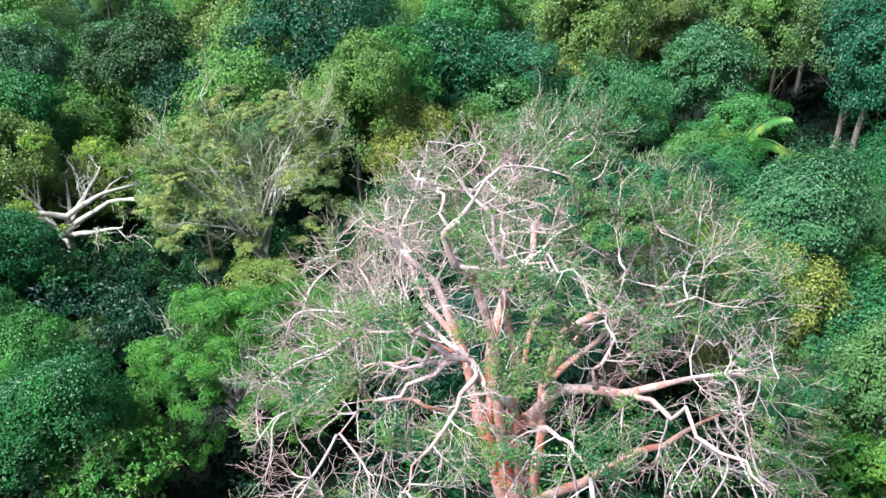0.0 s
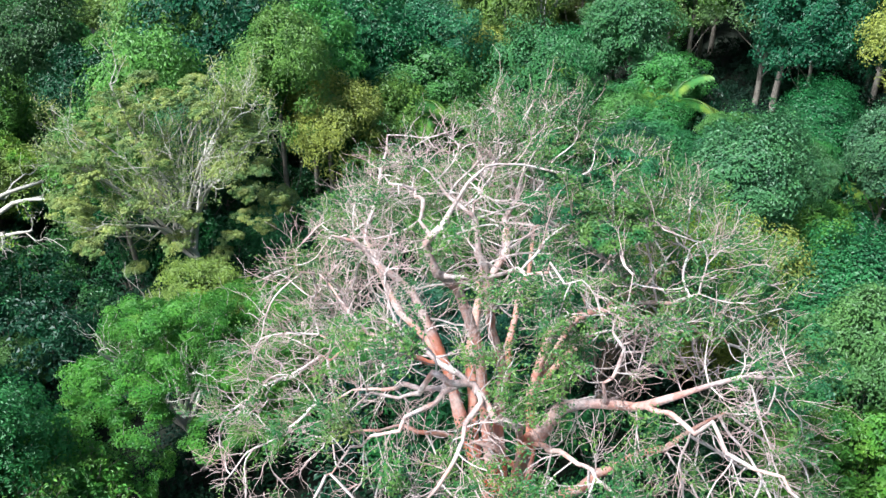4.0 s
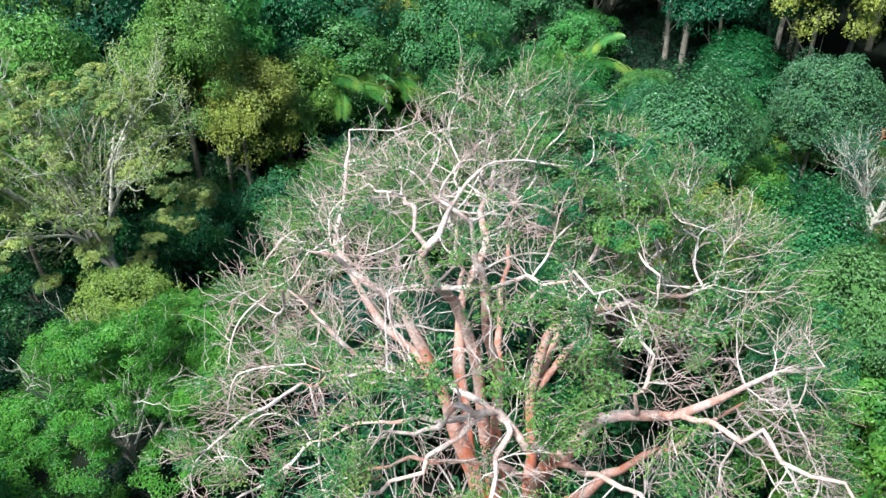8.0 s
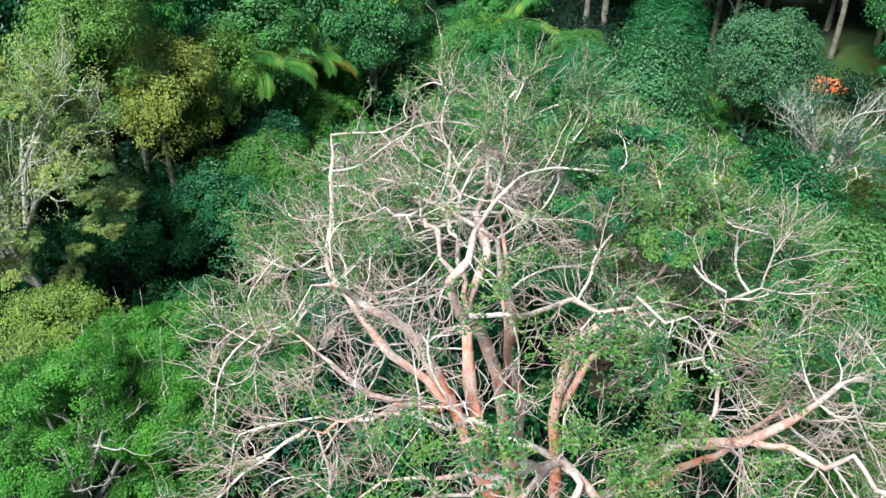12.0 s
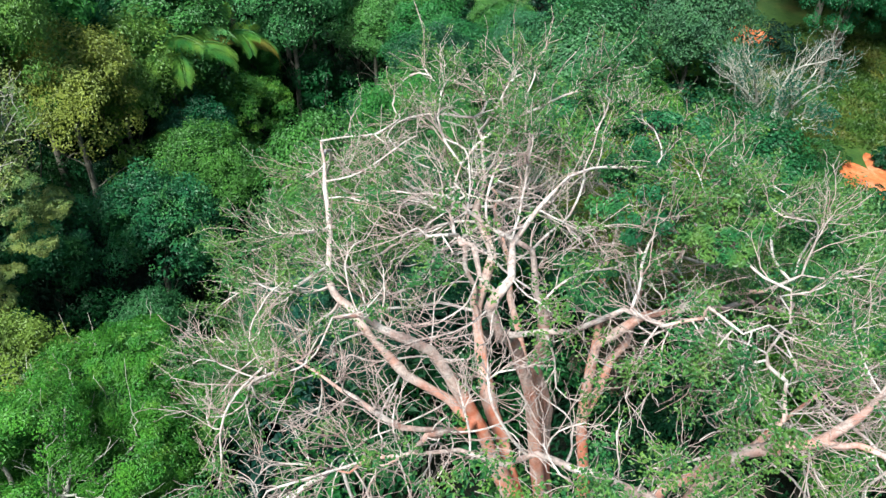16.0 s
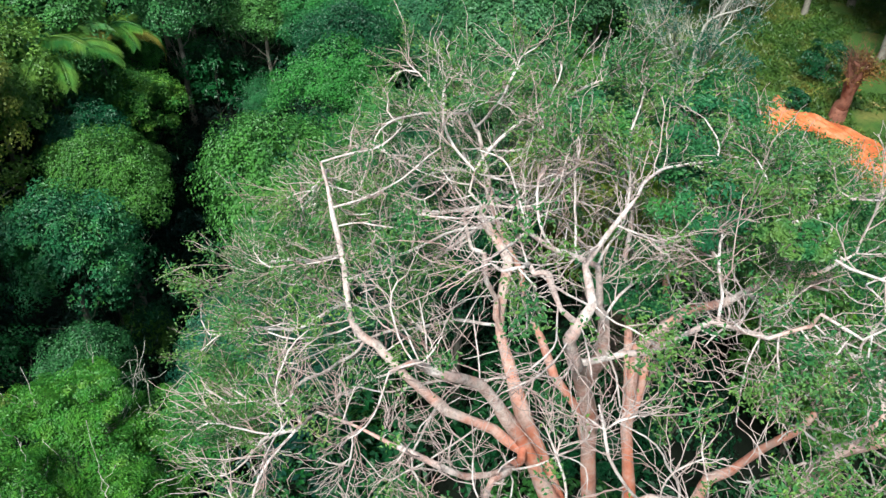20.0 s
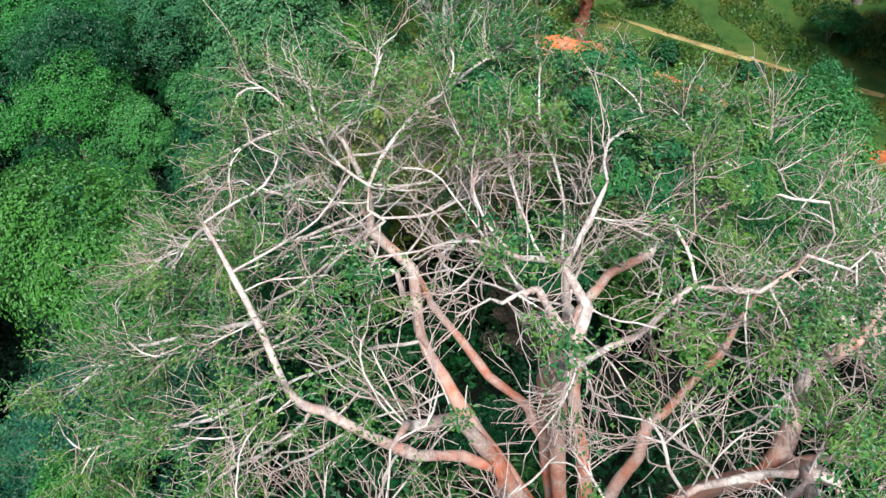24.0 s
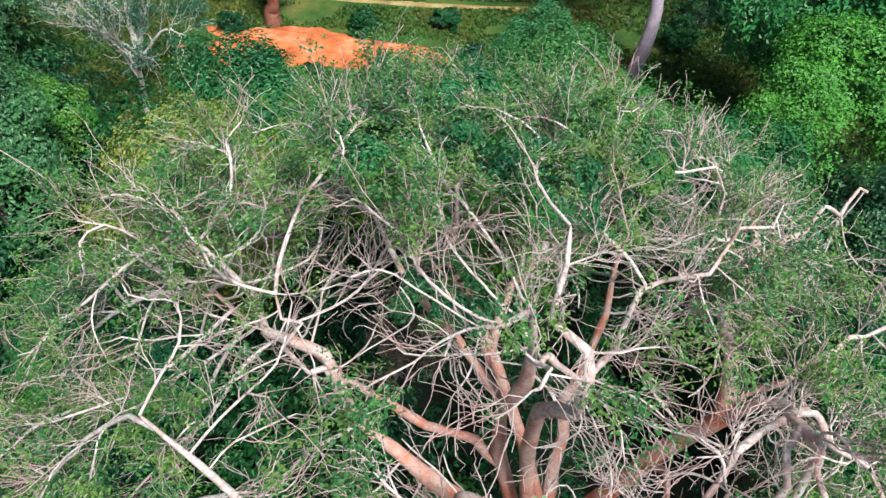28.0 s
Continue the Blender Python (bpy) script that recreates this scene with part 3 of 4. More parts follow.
    tagged(part("twigwork", mesh_of("twigwork", *joined([tubes(l2, q2, 4), tubes(l3, q3, 3)]), M_TWIG, True), tree, "fine pinkish-grey bare twigs"), kind="stuff")
    ends = l3[:, -1]
    hgt = np.linalg.norm((ends - CROWN) / REACH, axis=1)
    bare = sum(a * np.exp(-(((ends - np.array(c)) / r) ** 2).sum(1)) for c, r, a in BARE)
    blotch = np.array([noise.noise(Vector(p) * 0.62) + 0.7 * noise.noise(Vector(p) * 1.5) for p in ends])
    low = np.clip((16.0 - ends[:, 2]) / 3, 0, 1) * np.clip((np.where(ends[:, 1] < 19, 12.0, 7.5) - ends[:, 0]) / 4, 0, 1) * np.clip((26 - ends[:, 1]) / 3, 0, 1)
    lush = np.maximum(np.clip((ends[:, 0] - 4.5) / 3, 0, 1), np.clip((ends[:, 1] - 23.5) / 3, 0, 1)) * np.clip((ends[:, 2] - 9) / 3, 0, 1)
    keep = (blotch * 3.4 - 0.22 + 0.6 * lush + 1.6 * (hgt - 0.87) - 0.75 * bare - 1.15 * low + rng.normal(size=len(ends)) * 0.15) > 0
    sel = l3[keep]
    per = 27
    p, tang = sample(sel, rng.uniform(0.15, 1.0, (len(sel), per)))
    p = p + rng.normal(size=p.shape) * np.array([0.1, 0.1, 0.06])
    nrm = rng.normal(size=p.shape) * 0.5 + np.array([0, 0, 0.9]) + 0.4 * unit(p - CROWN)
    v, f = blades(p.reshape(-1, 3), nrm.reshape(-1, 3), rng.uniform(0.05, 0.1, p.shape[0] * per), 0.55, rng)
    tagged(part("foliage", mesh_of("foliage", v, f, M_LEAF), tree, "thin fine-leaved green foliage"), kind="stuff")
    print("great tree", count, len(chains), len(l3), keep.mean(), len(f))
    # dense climbers sitting in the crown
    for (x, y, z), r, h, m in (((3.6, 20.2, 17.6), 1.2, 1.0, M_VINE), ((5.4, 21.6, 17.4), 1.2, 1.0, M_VINE), ((8.0, 19.8, 14.6), 1.9, 2.2, M_VINE), ((8.8, 21.8, 13.8), 1.9, 2.2, M_LEAF),
                               ((8.8, 17.8, 13.4), 1.7, 2.0, M_VINE), ((4.2, 23.0, 17.6), 1.1, 0.9, M_VINE), ((4.6, 18.9, 17.4), 1.0, 0.9, M_LEAF),
                               ((3.9, 21.6, 14.0), 1.1, 2.0, M_VINE), ((7.8, 24.8, 14.0), 2.0, 2.0, M_CREEPER), ((8.6, 23.4, 13.8), 1.6, 1.8, M_CREEPER)):
        (cv, cf), _ = clump_crown(r, h, 34, 100, 0.1, rng, 0.5, 0.6, 0.5, 4)
        part("climber", mesh_of("climber", cv + np.array([x, y, z - h * 0.4]), cf, m), tree, "dense dark green climbing vine")

    (cv, cf), _ = clump_crown(1.0, 2.6, 30, 80, 0.12, rng, 0.3, 0.8, 0.5, 4, (0.2, 0.36), 0.9)
    part("dead_climber", mesh_of("dead_climber", cv + np.array([6.4, 22.8, 8.6]), cf, M_DEAD), tree, "grey-brown tangle of dead vine")


great_tree()


# ---- the woods ----
def forest_tree(seed, height, radius, leaf, clumps, per, mat, bark, lobes=6, limbs=7, flat=0.6, rough=0.5, aspect=0.65, name="forest_tree"):
    rng = np.random.default_rng(seed)
    tree = new(name)
    (tl, tr), (bl, br) = stem_tree(height, radius, rng, limbs, 0.02 * height)
    part("trunk", mesh_of("trunk", *joined([tubes(tl, tr, 8), tubes(bl, br, 5)]), bark, True), tree)
    deep = min(height * 0.8, radius * 1.75)
    (v, f), _ = clump_crown(radius, deep, clumps, per, leaf * 1.22, rng, aspect, 0.8, rough, lobes, (0.17, 0.34), 0.6, 5)
    v = v + np.array([0, 0, height - deep])
    part("crown", mesh_of("crown", v, f, mat), tree)
    return tree


KINDS = []
for n, (h, r, leaf) in enumerate([(13, 4.2, 0.15), (12, 3.6, 0.14), (15, 4.8, 0.17), (11, 4.0, 0.17), (14, 3.4, 0.13), (12, 4.6, 0.16), (16, 4.2, 0.15), (10, 3.2, 0.13)]):
    KINDS.append(forest_tree(100 + n, h, r, leaf, 140, 150, M_FOREST, M_GREY, lobes=5 + n % 4))
    tagged(KINDS[-1], "broad-leaved forest tree with a dense rounded green crown", "tree", "trees of the wood")
FAR_KINDS = []
for n, (h, r, leaf) in enumerate([(13, 4.4, 0.18), (12, 3.8, 0.16), (15, 5.0, 0.19), (14, 3.6, 0.16), (16, 4.6, 0.19), (11, 3.4, 0.16)]):
    FAR_KINDS.append(forest_tree(200 + n, h, r, leaf, 120, 130, M_FOREST, M_GREY, lobes=5 + n % 4, name="distant_tree"))
    tagged(FAR_KINDS[-1], "broad-leaved tree of the distant wood with a rounded crown", "tree", "trees of the distant wood")


def free(x, y):
    """Whether a plain forest tree may stand here."""
    if (x - 3) ** 2 + (y - 20.5) ** 2 < 9.5 ** 2:
        return False
    if 26 < x < 44 and 9 < y < 41 or 26 < x < 37 and y < 10:
        return False
    for cx, cy, cr in ((42.4, 50.2, 5), (38, 45, 4), (-7.5, 29, 6.3), (-9.5, 25.5, 4.0), (-11.5, 45, 6.5), (-25, 51.5, 6.0), (-18.3, 39.5, 4.0), (25.0, 66.5, 4.5), (16.3, 74.0, 4), (18, 84, 3), (3.6, 61.5, 2.6), (8.2, 66, 2.4), (-2.2, 44.4, 3.6), (-6.6, 50.5, 3.4), (22.8, 39.8, 4.0),
                       (32.5, 45.5, 3.0), (29, 37, 4.5), (-21, 45, 4.5)):
        if (x - cx) ** 2 + (y - cy) ** 2 < cr ** 2:
            return False
    return ravine(x, y) > 3.0


def stunted(x, y):
    """Where the wood stays low, so that what stands behind it shows."""
    for cx, cy, cr in ((-10.5, 38, 4), (-22.5, 45, 5.5), (-15.5, 33.5, 3.5), (23.5, 62, 6), (20.4, 54.5, 5), (17, 46, 4), (14, 64, 5.5), (15.5, 70, 4), (4, 58, 3.0), (8, 64, 3), (24, 33.5, 5),
                       (24.2, 50, 5), (9.5, 45, 3), (21.8, 39, 3.5), (-0.3, 53.6, 3)):
        if (x - cx) ** 2 + (y - cy) ** 2 < cr ** 2:
            return True
    return False


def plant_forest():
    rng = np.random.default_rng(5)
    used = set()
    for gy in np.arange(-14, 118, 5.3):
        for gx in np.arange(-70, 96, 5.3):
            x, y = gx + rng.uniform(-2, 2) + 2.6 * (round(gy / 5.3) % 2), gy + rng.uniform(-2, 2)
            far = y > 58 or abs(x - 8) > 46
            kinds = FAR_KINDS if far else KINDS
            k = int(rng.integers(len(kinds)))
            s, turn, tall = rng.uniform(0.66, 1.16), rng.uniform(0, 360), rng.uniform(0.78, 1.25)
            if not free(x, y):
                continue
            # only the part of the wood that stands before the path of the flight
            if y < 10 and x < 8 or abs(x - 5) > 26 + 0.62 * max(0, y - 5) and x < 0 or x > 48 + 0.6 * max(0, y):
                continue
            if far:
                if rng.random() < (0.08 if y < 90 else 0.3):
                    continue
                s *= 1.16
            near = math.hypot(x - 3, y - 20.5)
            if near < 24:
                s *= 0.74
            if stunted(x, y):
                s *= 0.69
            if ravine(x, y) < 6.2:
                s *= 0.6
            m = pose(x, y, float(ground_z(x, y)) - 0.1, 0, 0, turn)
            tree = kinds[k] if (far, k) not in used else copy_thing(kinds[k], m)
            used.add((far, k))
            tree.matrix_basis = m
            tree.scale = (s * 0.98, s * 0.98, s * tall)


plant_forest()


def planted(seed, x, y, top, radius, mat, label):
    """A forest tree of a chosen height and spread."""
    z = float(ground_z(x, y))
    tree = forest_tree(seed, (top - z) * 0.95, radius, 0.13, 120, 120, mat, M_GREY, 7, rough=0.45)
    tree.location = (x, y, z - 0.1)
    tagged(tree, label, "tree")


# trees that stand out by themselves before the wood
planted(401, -1.6, 46.4, 5.6, 2.7, M_VINE, "slender dark green tree rising beside a shady ravine")
planted(402, -6.6, 50.5, 2.6, 3.2, M_VINE, "dark green tree with a dense crown behind the olive-leaved tree")
planted(403, 22.8, 39.8, 6.4, 2.5, M_LIME, "fresh green tree with a rounded crown behind the great tree")
planted(404, 3.4, 58.6, 1.8, 2.8, M_FOREST, "dark green rounded tree below a feather palm")
planted(405, 8.6, 63.4, 0.6, 2.8, M_LIME, "fresh green rounded tree below a feather palm")


def far_woods():
    rng = np.random.default_rng(9)
    pieces = []
    for gy in np.arange(-70, 260, 9.0):
        for gx in np.arange(-150, 210, 9.0):
            inner = (-70 < gx < 96 and -14 < gy < 118) and not (abs(gx - 5) > 26 + 0.62 * max(0, gy - 5) and gx < 0 or gx > 48 + 0.6 * max(0, gy) or (gy < 10 and gx < 8))
            if inner or 26 < gx < 42 and -10 < gy < 48 or -16 < gx < 14 and -14 < gy < 32:
                continue
            x, y = gx + rng.uniform(-3, 3), gy + rng.uniform(-3, 3)
            seen = y > 80 or x > 36
            (v, f), _ = clump_crown(rng.uniform(4.4, 6.2), rng.uniform(6, 11), 32 if seen else 14, 11 if seen else 8, 0.8 if seen else 1.5, rng, 0.6, 0.6, 0.3, 5)
            pieces.append((v + np.array([x, y, float(ground_z(x, y)) + rng.uniform(2, 5)]), f))
    v, f = joined(pieces)
    tagged(new("far_woods", mesh_of("far_woods", v, f, M_FAR)), "dense dark green woods reaching far off", "woods", kind="stuff")
    print("far woods", len(f))


far_woods()


def open_tree(name, base, centre, reach, limbs, girth, mats, tuft, leafiness, seed, label, tip_kids=(9, 7), dense=1.0, uplift=0.25, pads=0, pad=(1.2, 1.8), trunk_bark=None, rise=(0.1, 0.95), low=1.15):
    """A tree whose branching shows: trunk, limbs to the edge of the crown, branches, and leaf tufts at their ends."""
    rng = np.random.default_rng(seed)
    base, centre, reach = np.array(base, float), np.array(centre, float), np.array(reach, float)
    bark, leaf = mats
    tree = new(name)
    tagged(tree, label, "tree")
    fork = base + (centre - base) * np.array([0.55, 0.55, 0.5])
    trunk = smooth_line([base - [0, 0, 0.6], base + (fork - base) * 0.5 + rng.normal(size=3) * 0.15, fork, fork + (centre - fork) * 0.7], 12)[None]
    tr = np.linspace(girth, girth * 0.5, 12)[None]
    tr[0, 0] *= 1.4
    part("trunk", mesh_of("trunk", *tubes(trunk, tr, 10), trunk_bark or bark, True), tree)
    lines = []
    for i in range(limbs):
        a = 2 * math.pi * (i + rng.uniform(-0.3, 0.3)) / limbs
        up = rng.uniform(*rise)
        way = np.array([math.cos(a) * math.sqrt(1 - up * up * 0.8), math.sin(a) * math.sqrt(1 - up * up * 0.8), up])
        start = trunk[0, int(rng.integers(8, 12))]
        end = centre + way * reach * 0.85
        mid = (start + end) / 2 + np.array([0, 0, 0.1 * reach[2]]) + rng.normal(size=3) * 0.3
        lines.append(smooth_line([start, mid, end], 14) + np.cumsum(rng.normal(size=(14, 3)) * 0.03, axis=0))
    lines = np.array(lines)
    rad = np.linspace(girth * 0.5, girth * 0.12, 14)[None] * np.ones((limbs, 1))
    l1, q1 = sprout(lines, rad, tip_kids[0], (reach.mean() * 0.28, reach.mean() * 0.55), (28, 65), uplift, 7, rng, (0.25, 1.0), 0.35, 0.65, 0.3, centre - [0, 0, 2], 0.3)
    for i in range(limbs):
        limb = part("limb", mesh_of("limb", *tubes(lines[i:i + 1], rad[i:i + 1], 7), bark, True), tree)
        k = tip_kids[0]
        tagged(part("branchwork", mesh_of("branchwork", *tubes(l1[i * k:i * k + k], q1[i * k:i * k + k], 5), bark, True), limb), kind="stuff")
    l2, q2 = sprout(l1, q1, tip_kids[1], (0.5, 1.3), (28, 65), uplift, 4, rng, (0.3, 1.0), 0.35, 0.7, 0.5, centre - [0, 0, 2], 0.3)
    tagged(part("twigwork", mesh_of("twigwork", *tubes(l2, np.maximum(q2, 0.008), 3), bark, True), tree), kind="stuff")
    for i in range(pads):
        a, up = 2.4 * i + rng.uniform(-0.4, 0.4), 1.0 - low * (i + 0.5) / pads
        ring = math.sqrt(max(0.05, 1 - up * up))
        q = centre + np.array([math.cos(a) * ring, math.sin(a) * ring, up]) * reach * rng.uniform(0.72, 0.92)
        r = rng.uniform(*pad)
        (v, f), _ = clump_crown(r, r * 0.95, 26, int(34 * dense), tuft, rng, 0.55, 0.5, 0.35, 4, (0.22, 0.42), 0.25, 2)
        tagged(part("leaf_pad", mesh_of("leaf_pad", v + q - np.array([0, 0, r * 0.5]), f, leaf), tree), kind="stuff")
    if leafiness > 0:
        ends = l2[:, -1]
        blotch = np.array([noise.noise(Vector(p) * 0.4) for p in ends])
        sel = l2[blotch + leafiness - 0.5 + rng.normal(size=len(ends)) * 0.1 > 0]
        per = int(22 * dense)
        p, _ = sample(sel, rng.uniform(0.3, 1.0, (len(sel), per)))
        p = p + rng.normal(size=p.shape) * 0.22 * np.array([1, 1, 0.7])
        nrm = rng.normal(size=p.shape) * 0.6 + np.array([0, 0, 0.9])
        v, f = blades(p.reshape(-1, 3), nrm.reshape(-1, 3), rng.uniform(0.7, 1.3, p.shape[0] * per) * tuft, 0.5, rng)
        tagged(part("foliage", mesh_of("foliage", v, f, leaf), tree), kind="stuff")
        print(name, len(f))
    return tree


gz = lambda x, y: float(ground_z(x, y))
open_tree("olive_tree", (-8.8, 43.0, gz(-8.8, 43)), (-11.2, 45.0, 5.6), (6.9, 6.0, 7.9), 15, 0.25, (M_WHITE, M_OLIVE), 0.12, 0.66, 21,
          "rounded tree with olive-yellow leaf tufts and pale bare branches", (8, 6), 1.8, 0.35, 74, (0.5, 0.95), M_WHITE, (0.0, 0.95), 1.3)
open_tree("bright_tree", (-8.6, 31.0, gz(-8.6, 31)), (-9.2, 29.8, 3.9), (4.5, 4.2, 4.9), 13, 0.22, (M_WHITE, M_BRIGHT), 0.095, 0.1, 22,
          "bright green dense-crowned tree with grey forked branches", (4, 3), 6.0, 0.3, 17, (1.2, 1.75))
open_tree("half_dead_tree", (-26.0, 52.0, gz(-26, 52)), (-24.8, 50.6, 3.4), (7.4, 6.6, 5.0), 9, 0.42, (M_WHITE, M_CREEPER), 0.2, 0.15, 23,
          "half-dead tree with long bleached broken limbs", (6, 6), 1.0, 0.1, 5, (1.0, 1.5), None, (-0.2, 0.3))
open_tree("blue_grey_tree", (29.0, 37.0, gz(29, 37)), (28.8, 36.4, 4.4), (3.6, 3.6, 4.6), 10, 0.2, (M_WHITE, M_TEAL), 0.16, 0.36, 24,
          "thin tree with pale grey branches and bluish leaves", (8, 7), 0.7, 0.35)
open_tree("dead_tree", (18.6, 86.0, gz(18.6, 86)), (18.4, 86.0, 6.5), (3.0, 3.0, 4.0), 6, 0.24, (M_WHITE, M_OLIVE), 0.2, 0.0, 25,
          "bleached white dead tree standing bare above the woods", (4, 4), 1.0, 0.5)
open_tree("clearing_tree", (31.9, 11.5, gz(32, 11.5)), (34.5, 10.2, 13.0), (4.4, 4.4, 3.4), 9, 0.42, (M_LILAC, M_FOREST), 0.3, 0.7, 26,
          "leaning grey-lilac trunk with a spreading crown by the clearing", (8, 7), 0.8, 0.3, 24, (1.0, 1.7))
open_tree("brown_dead_tree", (37.0, 31.4, gz(37, 31.4)), (37.2, 31.2, 2.4), (0.9, 0.9, 2.0), 9, 0.55, (M_BROWNBARK, M_BROWN), 0.2, 0.12, 27,
          "shaggy reddish-brown dead trunk beside the bare soil", (7, 6), 1.0, 0.4)


open_tree("lime_tree", (14.5, 20.5, gz(14.5, 20.5)), (14.0, 20.3, 5.6), (3.2, 3.2, 3.6), 9, 0.16, (M_GREY, M_LIME), 0.18, 0.7, 28,
          "small lime-green tree growing under the great crown", (8, 7), 0.9, 0.3, 26, (0.8, 1.3))
open_tree("lime_tree", (-12.8, 24.5, gz(-12.8, 24.5)), (-12.6, 24.6, 3.6), (2.0, 2.0, 2.8), 8, 0.14, (M_GREY, M_LIME), 0.18, 0.6, 29,
          "small lime-green tree with thin pale stems", (8, 7), 0.8, 0.3, 16, (0.7, 1.2))

open_tree("bright_tree", (-5.6, 33.4, gz(-5.6, 33.4)), (-5.6, 33.2, 3.4), (3.4, 3.0, 3.8), 11, 0.18, (M_WHITE, M_BRIGHT), 0.095, 0.1, 34,
          "smaller bright green tree with a dense low crown", (4, 3), 6.0, 0.3, 14, (1.1, 1.6))
for spot, (x, y) in enumerate([(5.2, 34.2), (1.0, 34.6)]):
    open_tree("understorey_tree", (x, y, gz(x, y)), (x, y - 0.3, 3.0), (2.6, 2.6, 3.2), 8, 0.14, (M_GREY, M_TEAL), 0.12, 0.3, 36 + spot,
              "small bluish-green tree at the foot of the great tree", (5, 4), 2.0, 0.3, 14, (1.0, 1.5))


def frond(length, rise, arch, width, rng, mat, name, parent, m):
    """A palm frond: a rib that rises and arches over, with two rows of hanging leaflets."""
    s = np.linspace(0, 1, 26)
    bend = math.radians(rise) - math.radians(125) * arch * s ** 1.4
    rib = np.stack([np.cumsum(np.cos(bend)), np.zeros(26), np.cumsum(np.sin(bend))], -1) * length / 26
    rv, rf = tubes(rib[None], np.linspace(0.05, 0.012, 26)[None], 5)
    tang = unit(np.gradient(rib, axis=0))
    pieces = []
    pos = np.linspace(0.1, 0.99, 74)
    for side in (-1, 1):
        p, t = sample(rib[None], pos[None])
        p, t = p[0], t[0]
        size = width * np.sin(np.pi * (0.12 + 0.8 * pos)) ** 0.6 * rng.uniform(0.85, 1.1, 74)
        out = unit(np.array([0, side, 0]) + t * 0.5 + np.array([0, 0, -0.45]))
        tipv = p + out * size[:, None] + np.array([0, 0, -0.22]) * size[:, None]
        mid = p + out * size[:, None] * 0.5
        w = unit(t) * 0.045
        v = np.stack([p, mid + w, tipv, mid - w], 1).reshape(-1, 3)
        a = np.arange(74)[:, None] * 4
        pieces.append((v, np.concatenate([a + np.array([0, 1, 2]), a + np.array([0, 2, 3])])))
    quads = np.concatenate([np.concatenate([rf[:, [0, 1, 2]], rf[:, [0, 2, 3]]])])
    v, f = joined([(rv, quads)] + pieces)
    ob = part(name, mesh_of(name, v, f, mat), parent)
    ob.matrix_basis = m
    return ob


def palm(x, y, top, fronds, length, seed, old=0.2):
    rng = np.random.default_rng(seed)
    tree = new("palm")
    z = gz(x, y)
    tree.location = (x, y, z)
    tagged(tree, "feather palm with long arching green fronds", "palm", "palms in the wood")
    h = top - z
    part("trunk", mesh_of("trunk", *tubes(smooth_line([(0, 0, -0.5), (0.1, 0, h * 0.5), (0, 0, h)], 8)[None], np.linspace(0.24, 0.17, 8)[None], 9), M_GREY, True), tree)
    for i in range(fronds):
        rise = rng.uniform(48, 88)
        dry = rng.random() < old and rise < 66
        m = pose(0, 0, h, 0, 0, 360 * i / fronds + rng.uniform(-14, 14)) @ pose(0, 0, 0, rng.uniform(-20, 20), 0, 0)
        frond(length * rng.uniform(0.85, 1.15), rise, rng.uniform(0.8, 1.25), length * 0.17, rng, M_PALMOLD if dry else M_PALM, "frond", tree, m)


palm(25.2, 68.0, -0.6, 11, 6.2, 31, 0.0)
palm(16.3, 75.5, 0.2, 9, 6.6, 32, 0.0)
palm(3.6, 62.0, 1.6, 15, 6.4, 33, 0.5)
palm(8.2, 66.5, 0.0, 12, 6.0, 34, 0.6)
palm(33.4, 47.4, 0.4, 12, 5.2, 35, 0.0)


# ---- undergrowth ----
def shrub_kind(seed, r, h, leaf):
    rng = np.random.default_rng(seed)
    shrub = new("shrub")
    tagged(shrub, "leafy green shrub of the forest understorey", "shrub", "understorey shrubs")
    stems, sr = sprout(np.array([[(0, 0, -0.3), (0, 0, 0.3)]], float), np.array([[0.06, 0.05]]), 7, (h * 0.6, h * 0.9), (10, 45), 0.6, 5, rng, (0.2, 1.0))
    part("stem", mesh_of("stem", *tubes(stems, sr, 4), M_GREY, True), shrub)
    (v, f), _ = clump_crown(r, h, 46, 34, leaf * 0.8, rng, 0.55, 0.6, 0.4, 6, (0.2, 0.36), 0.4, 4)
    part("crown", mesh_of("crown", v, f, M_SHRUB), shrub)
    return shrub


def plant_shrubs():
    rng = np.random.default_rng(41)
    kinds = [shrub_kind(60 + i, r, h, leaf) for i, (r, h, leaf) in enumerate([(2.2, 4.2, 0.26), (1.8, 3.2, 0.22), (2.5, 5.0, 0.3), (2.0, 3.6, 0.2)])]
    used = set()
    for gy in np.arange(-4, 84, 3.9):
        for gx in np.arange(-36, 34, 3.9):
            x, y = gx + rng.uniform(-1.2, 1.2), gy + rng.uniform(-1.2, 1.2)
            k, turn, s = int(rng.integers(4)), rng.uniform(0, 360), rng.uniform(0.75, 1.3)
            if (x - 2.4) ** 2 + (y - 19.7) ** 2 < 2.6 or y < 8 and x < -6 or abs(x) > 14 + 0.45 * max(0, y) or x > 29 and y < 40 or x > 33:
                continue
            if (x + 9) ** 2 + (y - 28) ** 2 < 34:
                continue
            if ravine(x, y) < 3:
                continue
            if (x + 10) ** 2 + (y - 39) ** 2 < 20:
                s *= 0.6
            if (x - 3) ** 2 + (y - 21) ** 2 < 64:
                s *= 1.25
            m = pose(x, y, gz(x, y), 0, 0, turn)
            thing = kinds[k] if k not in used else copy_thing(kinds[k], m)
            if k not in used:
                used.add(k)
                thing.matrix_basis = m
            thing.scale = (s, s, s * rng.uniform(0.85, 1.2))


plant_shrubs()


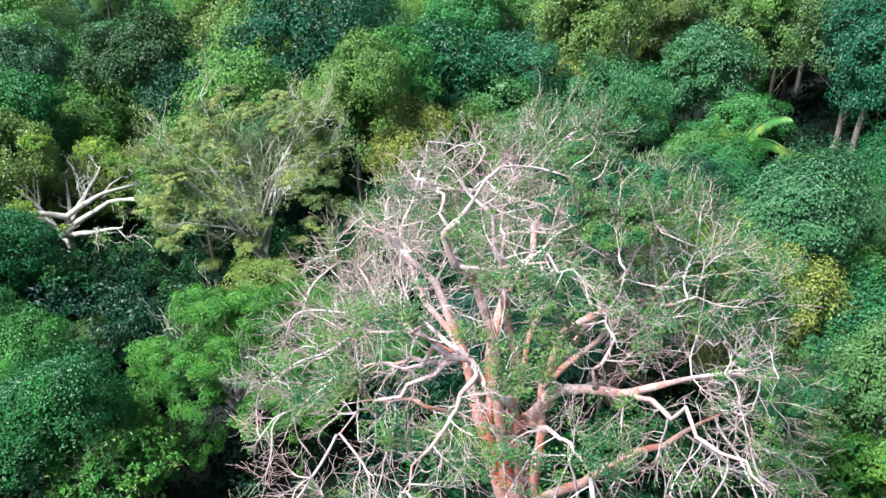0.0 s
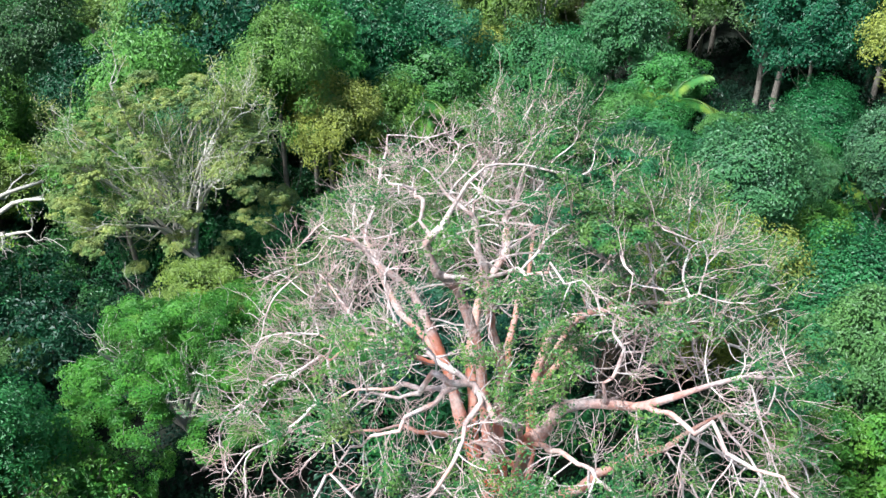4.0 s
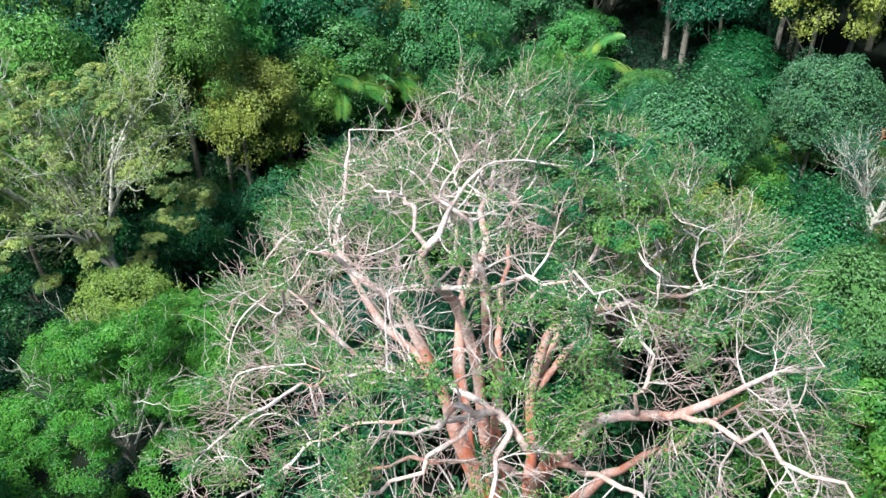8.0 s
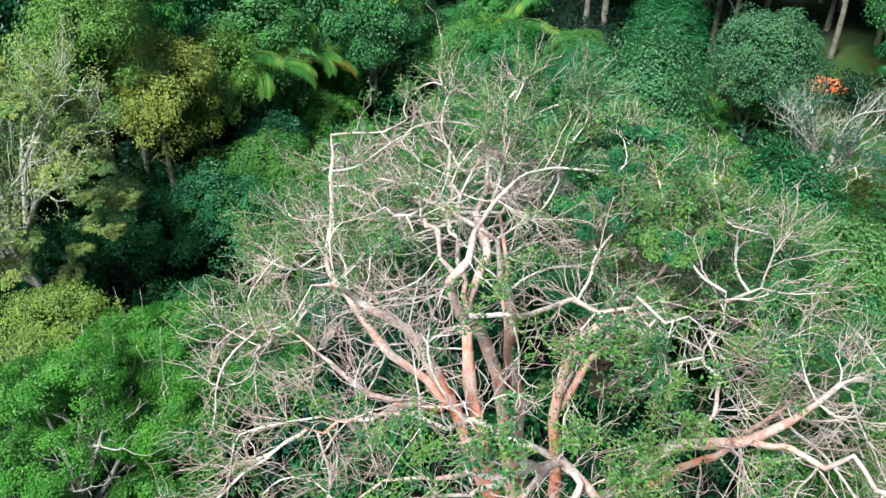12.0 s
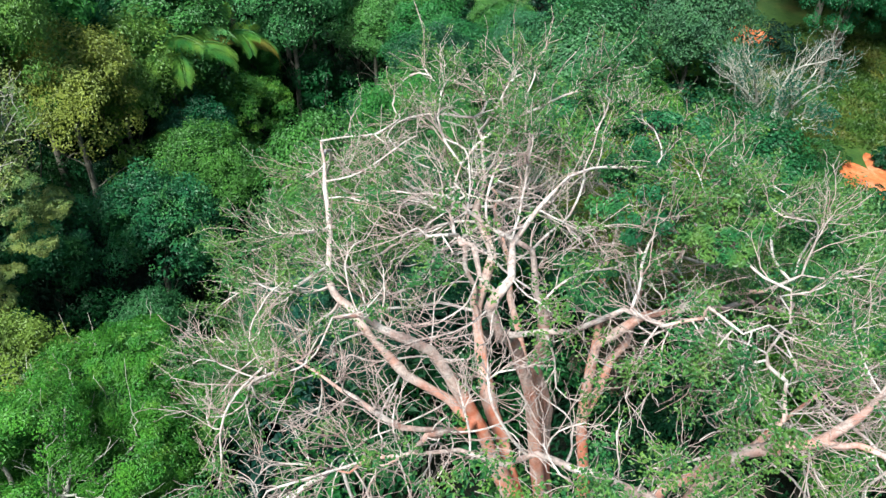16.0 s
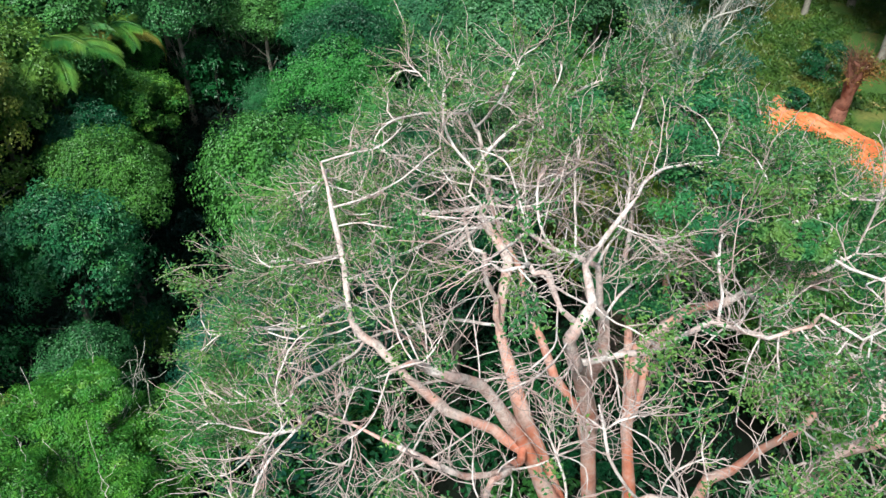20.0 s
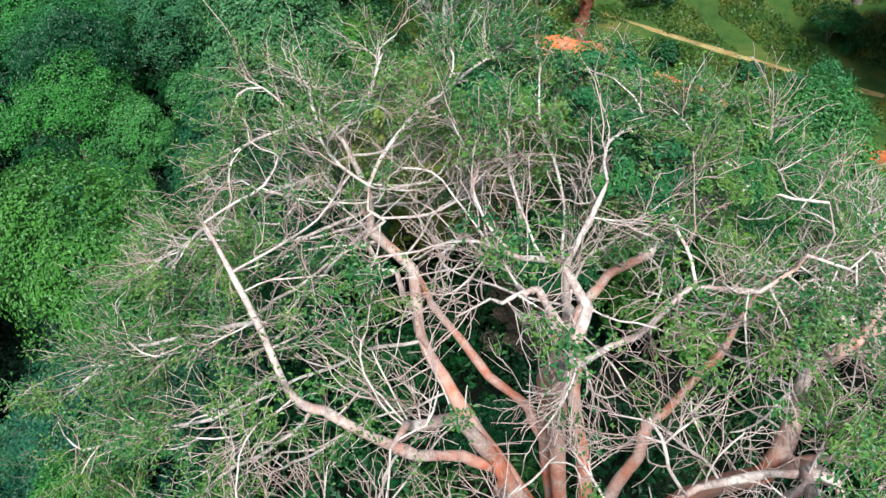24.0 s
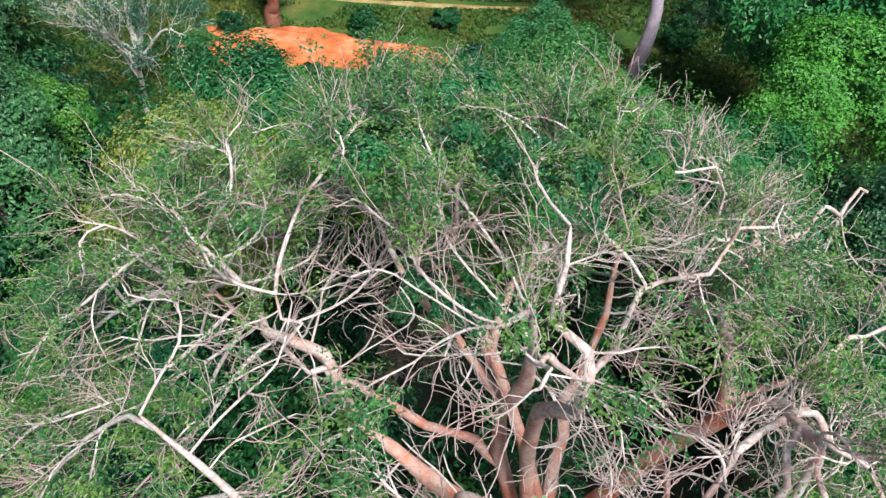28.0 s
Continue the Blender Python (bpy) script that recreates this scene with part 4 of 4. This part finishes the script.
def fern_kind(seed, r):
    """A low tuft of arching leaves, their green darkened in place of shade."""
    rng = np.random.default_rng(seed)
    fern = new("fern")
    tagged(fern, "low green leafy plant on the forest floor, darkened to stand for shade", "plant", "plants of the forest floor")
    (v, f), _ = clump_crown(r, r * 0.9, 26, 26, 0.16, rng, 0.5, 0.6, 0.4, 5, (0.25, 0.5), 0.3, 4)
    tagged(part("leafage", mesh_of("leafage", v, f, M_SHADED), fern), kind="stuff")
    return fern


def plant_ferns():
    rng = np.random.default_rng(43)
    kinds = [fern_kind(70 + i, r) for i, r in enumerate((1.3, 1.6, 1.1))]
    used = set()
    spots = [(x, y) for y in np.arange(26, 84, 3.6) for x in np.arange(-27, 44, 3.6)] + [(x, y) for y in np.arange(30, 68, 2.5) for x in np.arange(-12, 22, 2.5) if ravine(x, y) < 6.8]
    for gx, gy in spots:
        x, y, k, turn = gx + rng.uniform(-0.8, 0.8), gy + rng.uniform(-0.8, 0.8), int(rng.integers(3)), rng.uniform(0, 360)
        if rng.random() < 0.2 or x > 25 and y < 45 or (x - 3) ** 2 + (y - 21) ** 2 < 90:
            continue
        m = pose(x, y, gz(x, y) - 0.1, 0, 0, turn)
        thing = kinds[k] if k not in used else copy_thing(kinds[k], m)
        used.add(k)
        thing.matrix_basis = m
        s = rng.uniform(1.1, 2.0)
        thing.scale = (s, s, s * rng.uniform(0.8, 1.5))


plant_ferns()


def clearing_bush(x, y, size, seed, tall=1.0):
    """A dense dark bush standing in the grass."""
    rng = np.random.default_rng(seed)
    bush = new("bush")
    tagged(bush, "dense dark green bush at the edge of the clearing", "bush", "bushes of the clearing")
    bush.location = (x, y, gz(x, y))
    stems, sr = sprout(np.array([[(0, 0, -0.3), (0, 0, 0.3)]], float), np.array([[0.06, 0.05]]), 7, (size * 0.8, size * 1.2), (10, 45), 0.6, 5, rng, (0.2, 1.0))
    part("stem", mesh_of("stem", *tubes(stems, sr, 4), M_GREY, True), bush)
    (v, f), _ = clump_crown(size, size * 1.5 * tall, 44, 60, 0.15, rng, 0.55, 0.6, 0.45, 5, (0.2, 0.36), 0.5, 4)
    part("crown", mesh_of("crown", v, f, M_SHRUB), bush)


for spot, (x, y, size) in enumerate([(36.5, 6.5, 1.7), (38.5, 4.2, 2.2), (35.0, 2.5, 1.9), (34.6, 8.4, 1.1), (41.0, 7.6, 1.8), (31.6, 24.6, 0.9), (32.2, 31.0, 1.0), (33.0, 35.2, 1.3), (36.2, 33.6, 0.8),
                                     (36.4, 26.0, 0.9), (31.4, 20.6, 1.2), (30.6, 17.2, 1.0), (37.2, 21.4, 0.8), (30.0, 28.2, 1.2), (33.4, 20.0, 0.7), (40.5, 34.5, 1.6), (43.0, 29.0, 1.5), (43.5, 18.0, 1.7), (44.0, 13.0, 1.6)]):
    clearing_bush(x, y, size, 300 + spot)


def grass():
    rng = np.random.default_rng(51)
    count = 120000
    x, y = rng.uniform(25, 58, count), rng.uniform(-4, 50, count)
    patchy = np.array([noise.noise(Vector((a * 0.3, b * 0.3, 0))) for a, b in zip(x, y)])
    stay = (patchy > -0.25) & (np.hypot((x - 34.6) / 2.1, (y - 28.8) / 8.0) > 1) & (np.hypot((x - 32.2) / 1.7, (y - 15) / 4.2) > 1) & (np.hypot((x - 39.6) / 0.4, (y - 22) / 10) > 1)
    x, y = x[stay], y[stay]
    p = np.stack([x, y, ground_z(x, y) + 0.12], -1)
    nrm = rng.normal(size=p.shape) * np.array([1, 1, 0.5])
    v, f = blades(p, nrm, rng.uniform(0.18, 0.42, len(p)), 0.16, rng)
    tagged(new("grass", mesh_of("grass", v, f, M_GRASS)), "rough tufted grass in the clearing", "grass", kind="stuff")


grass()
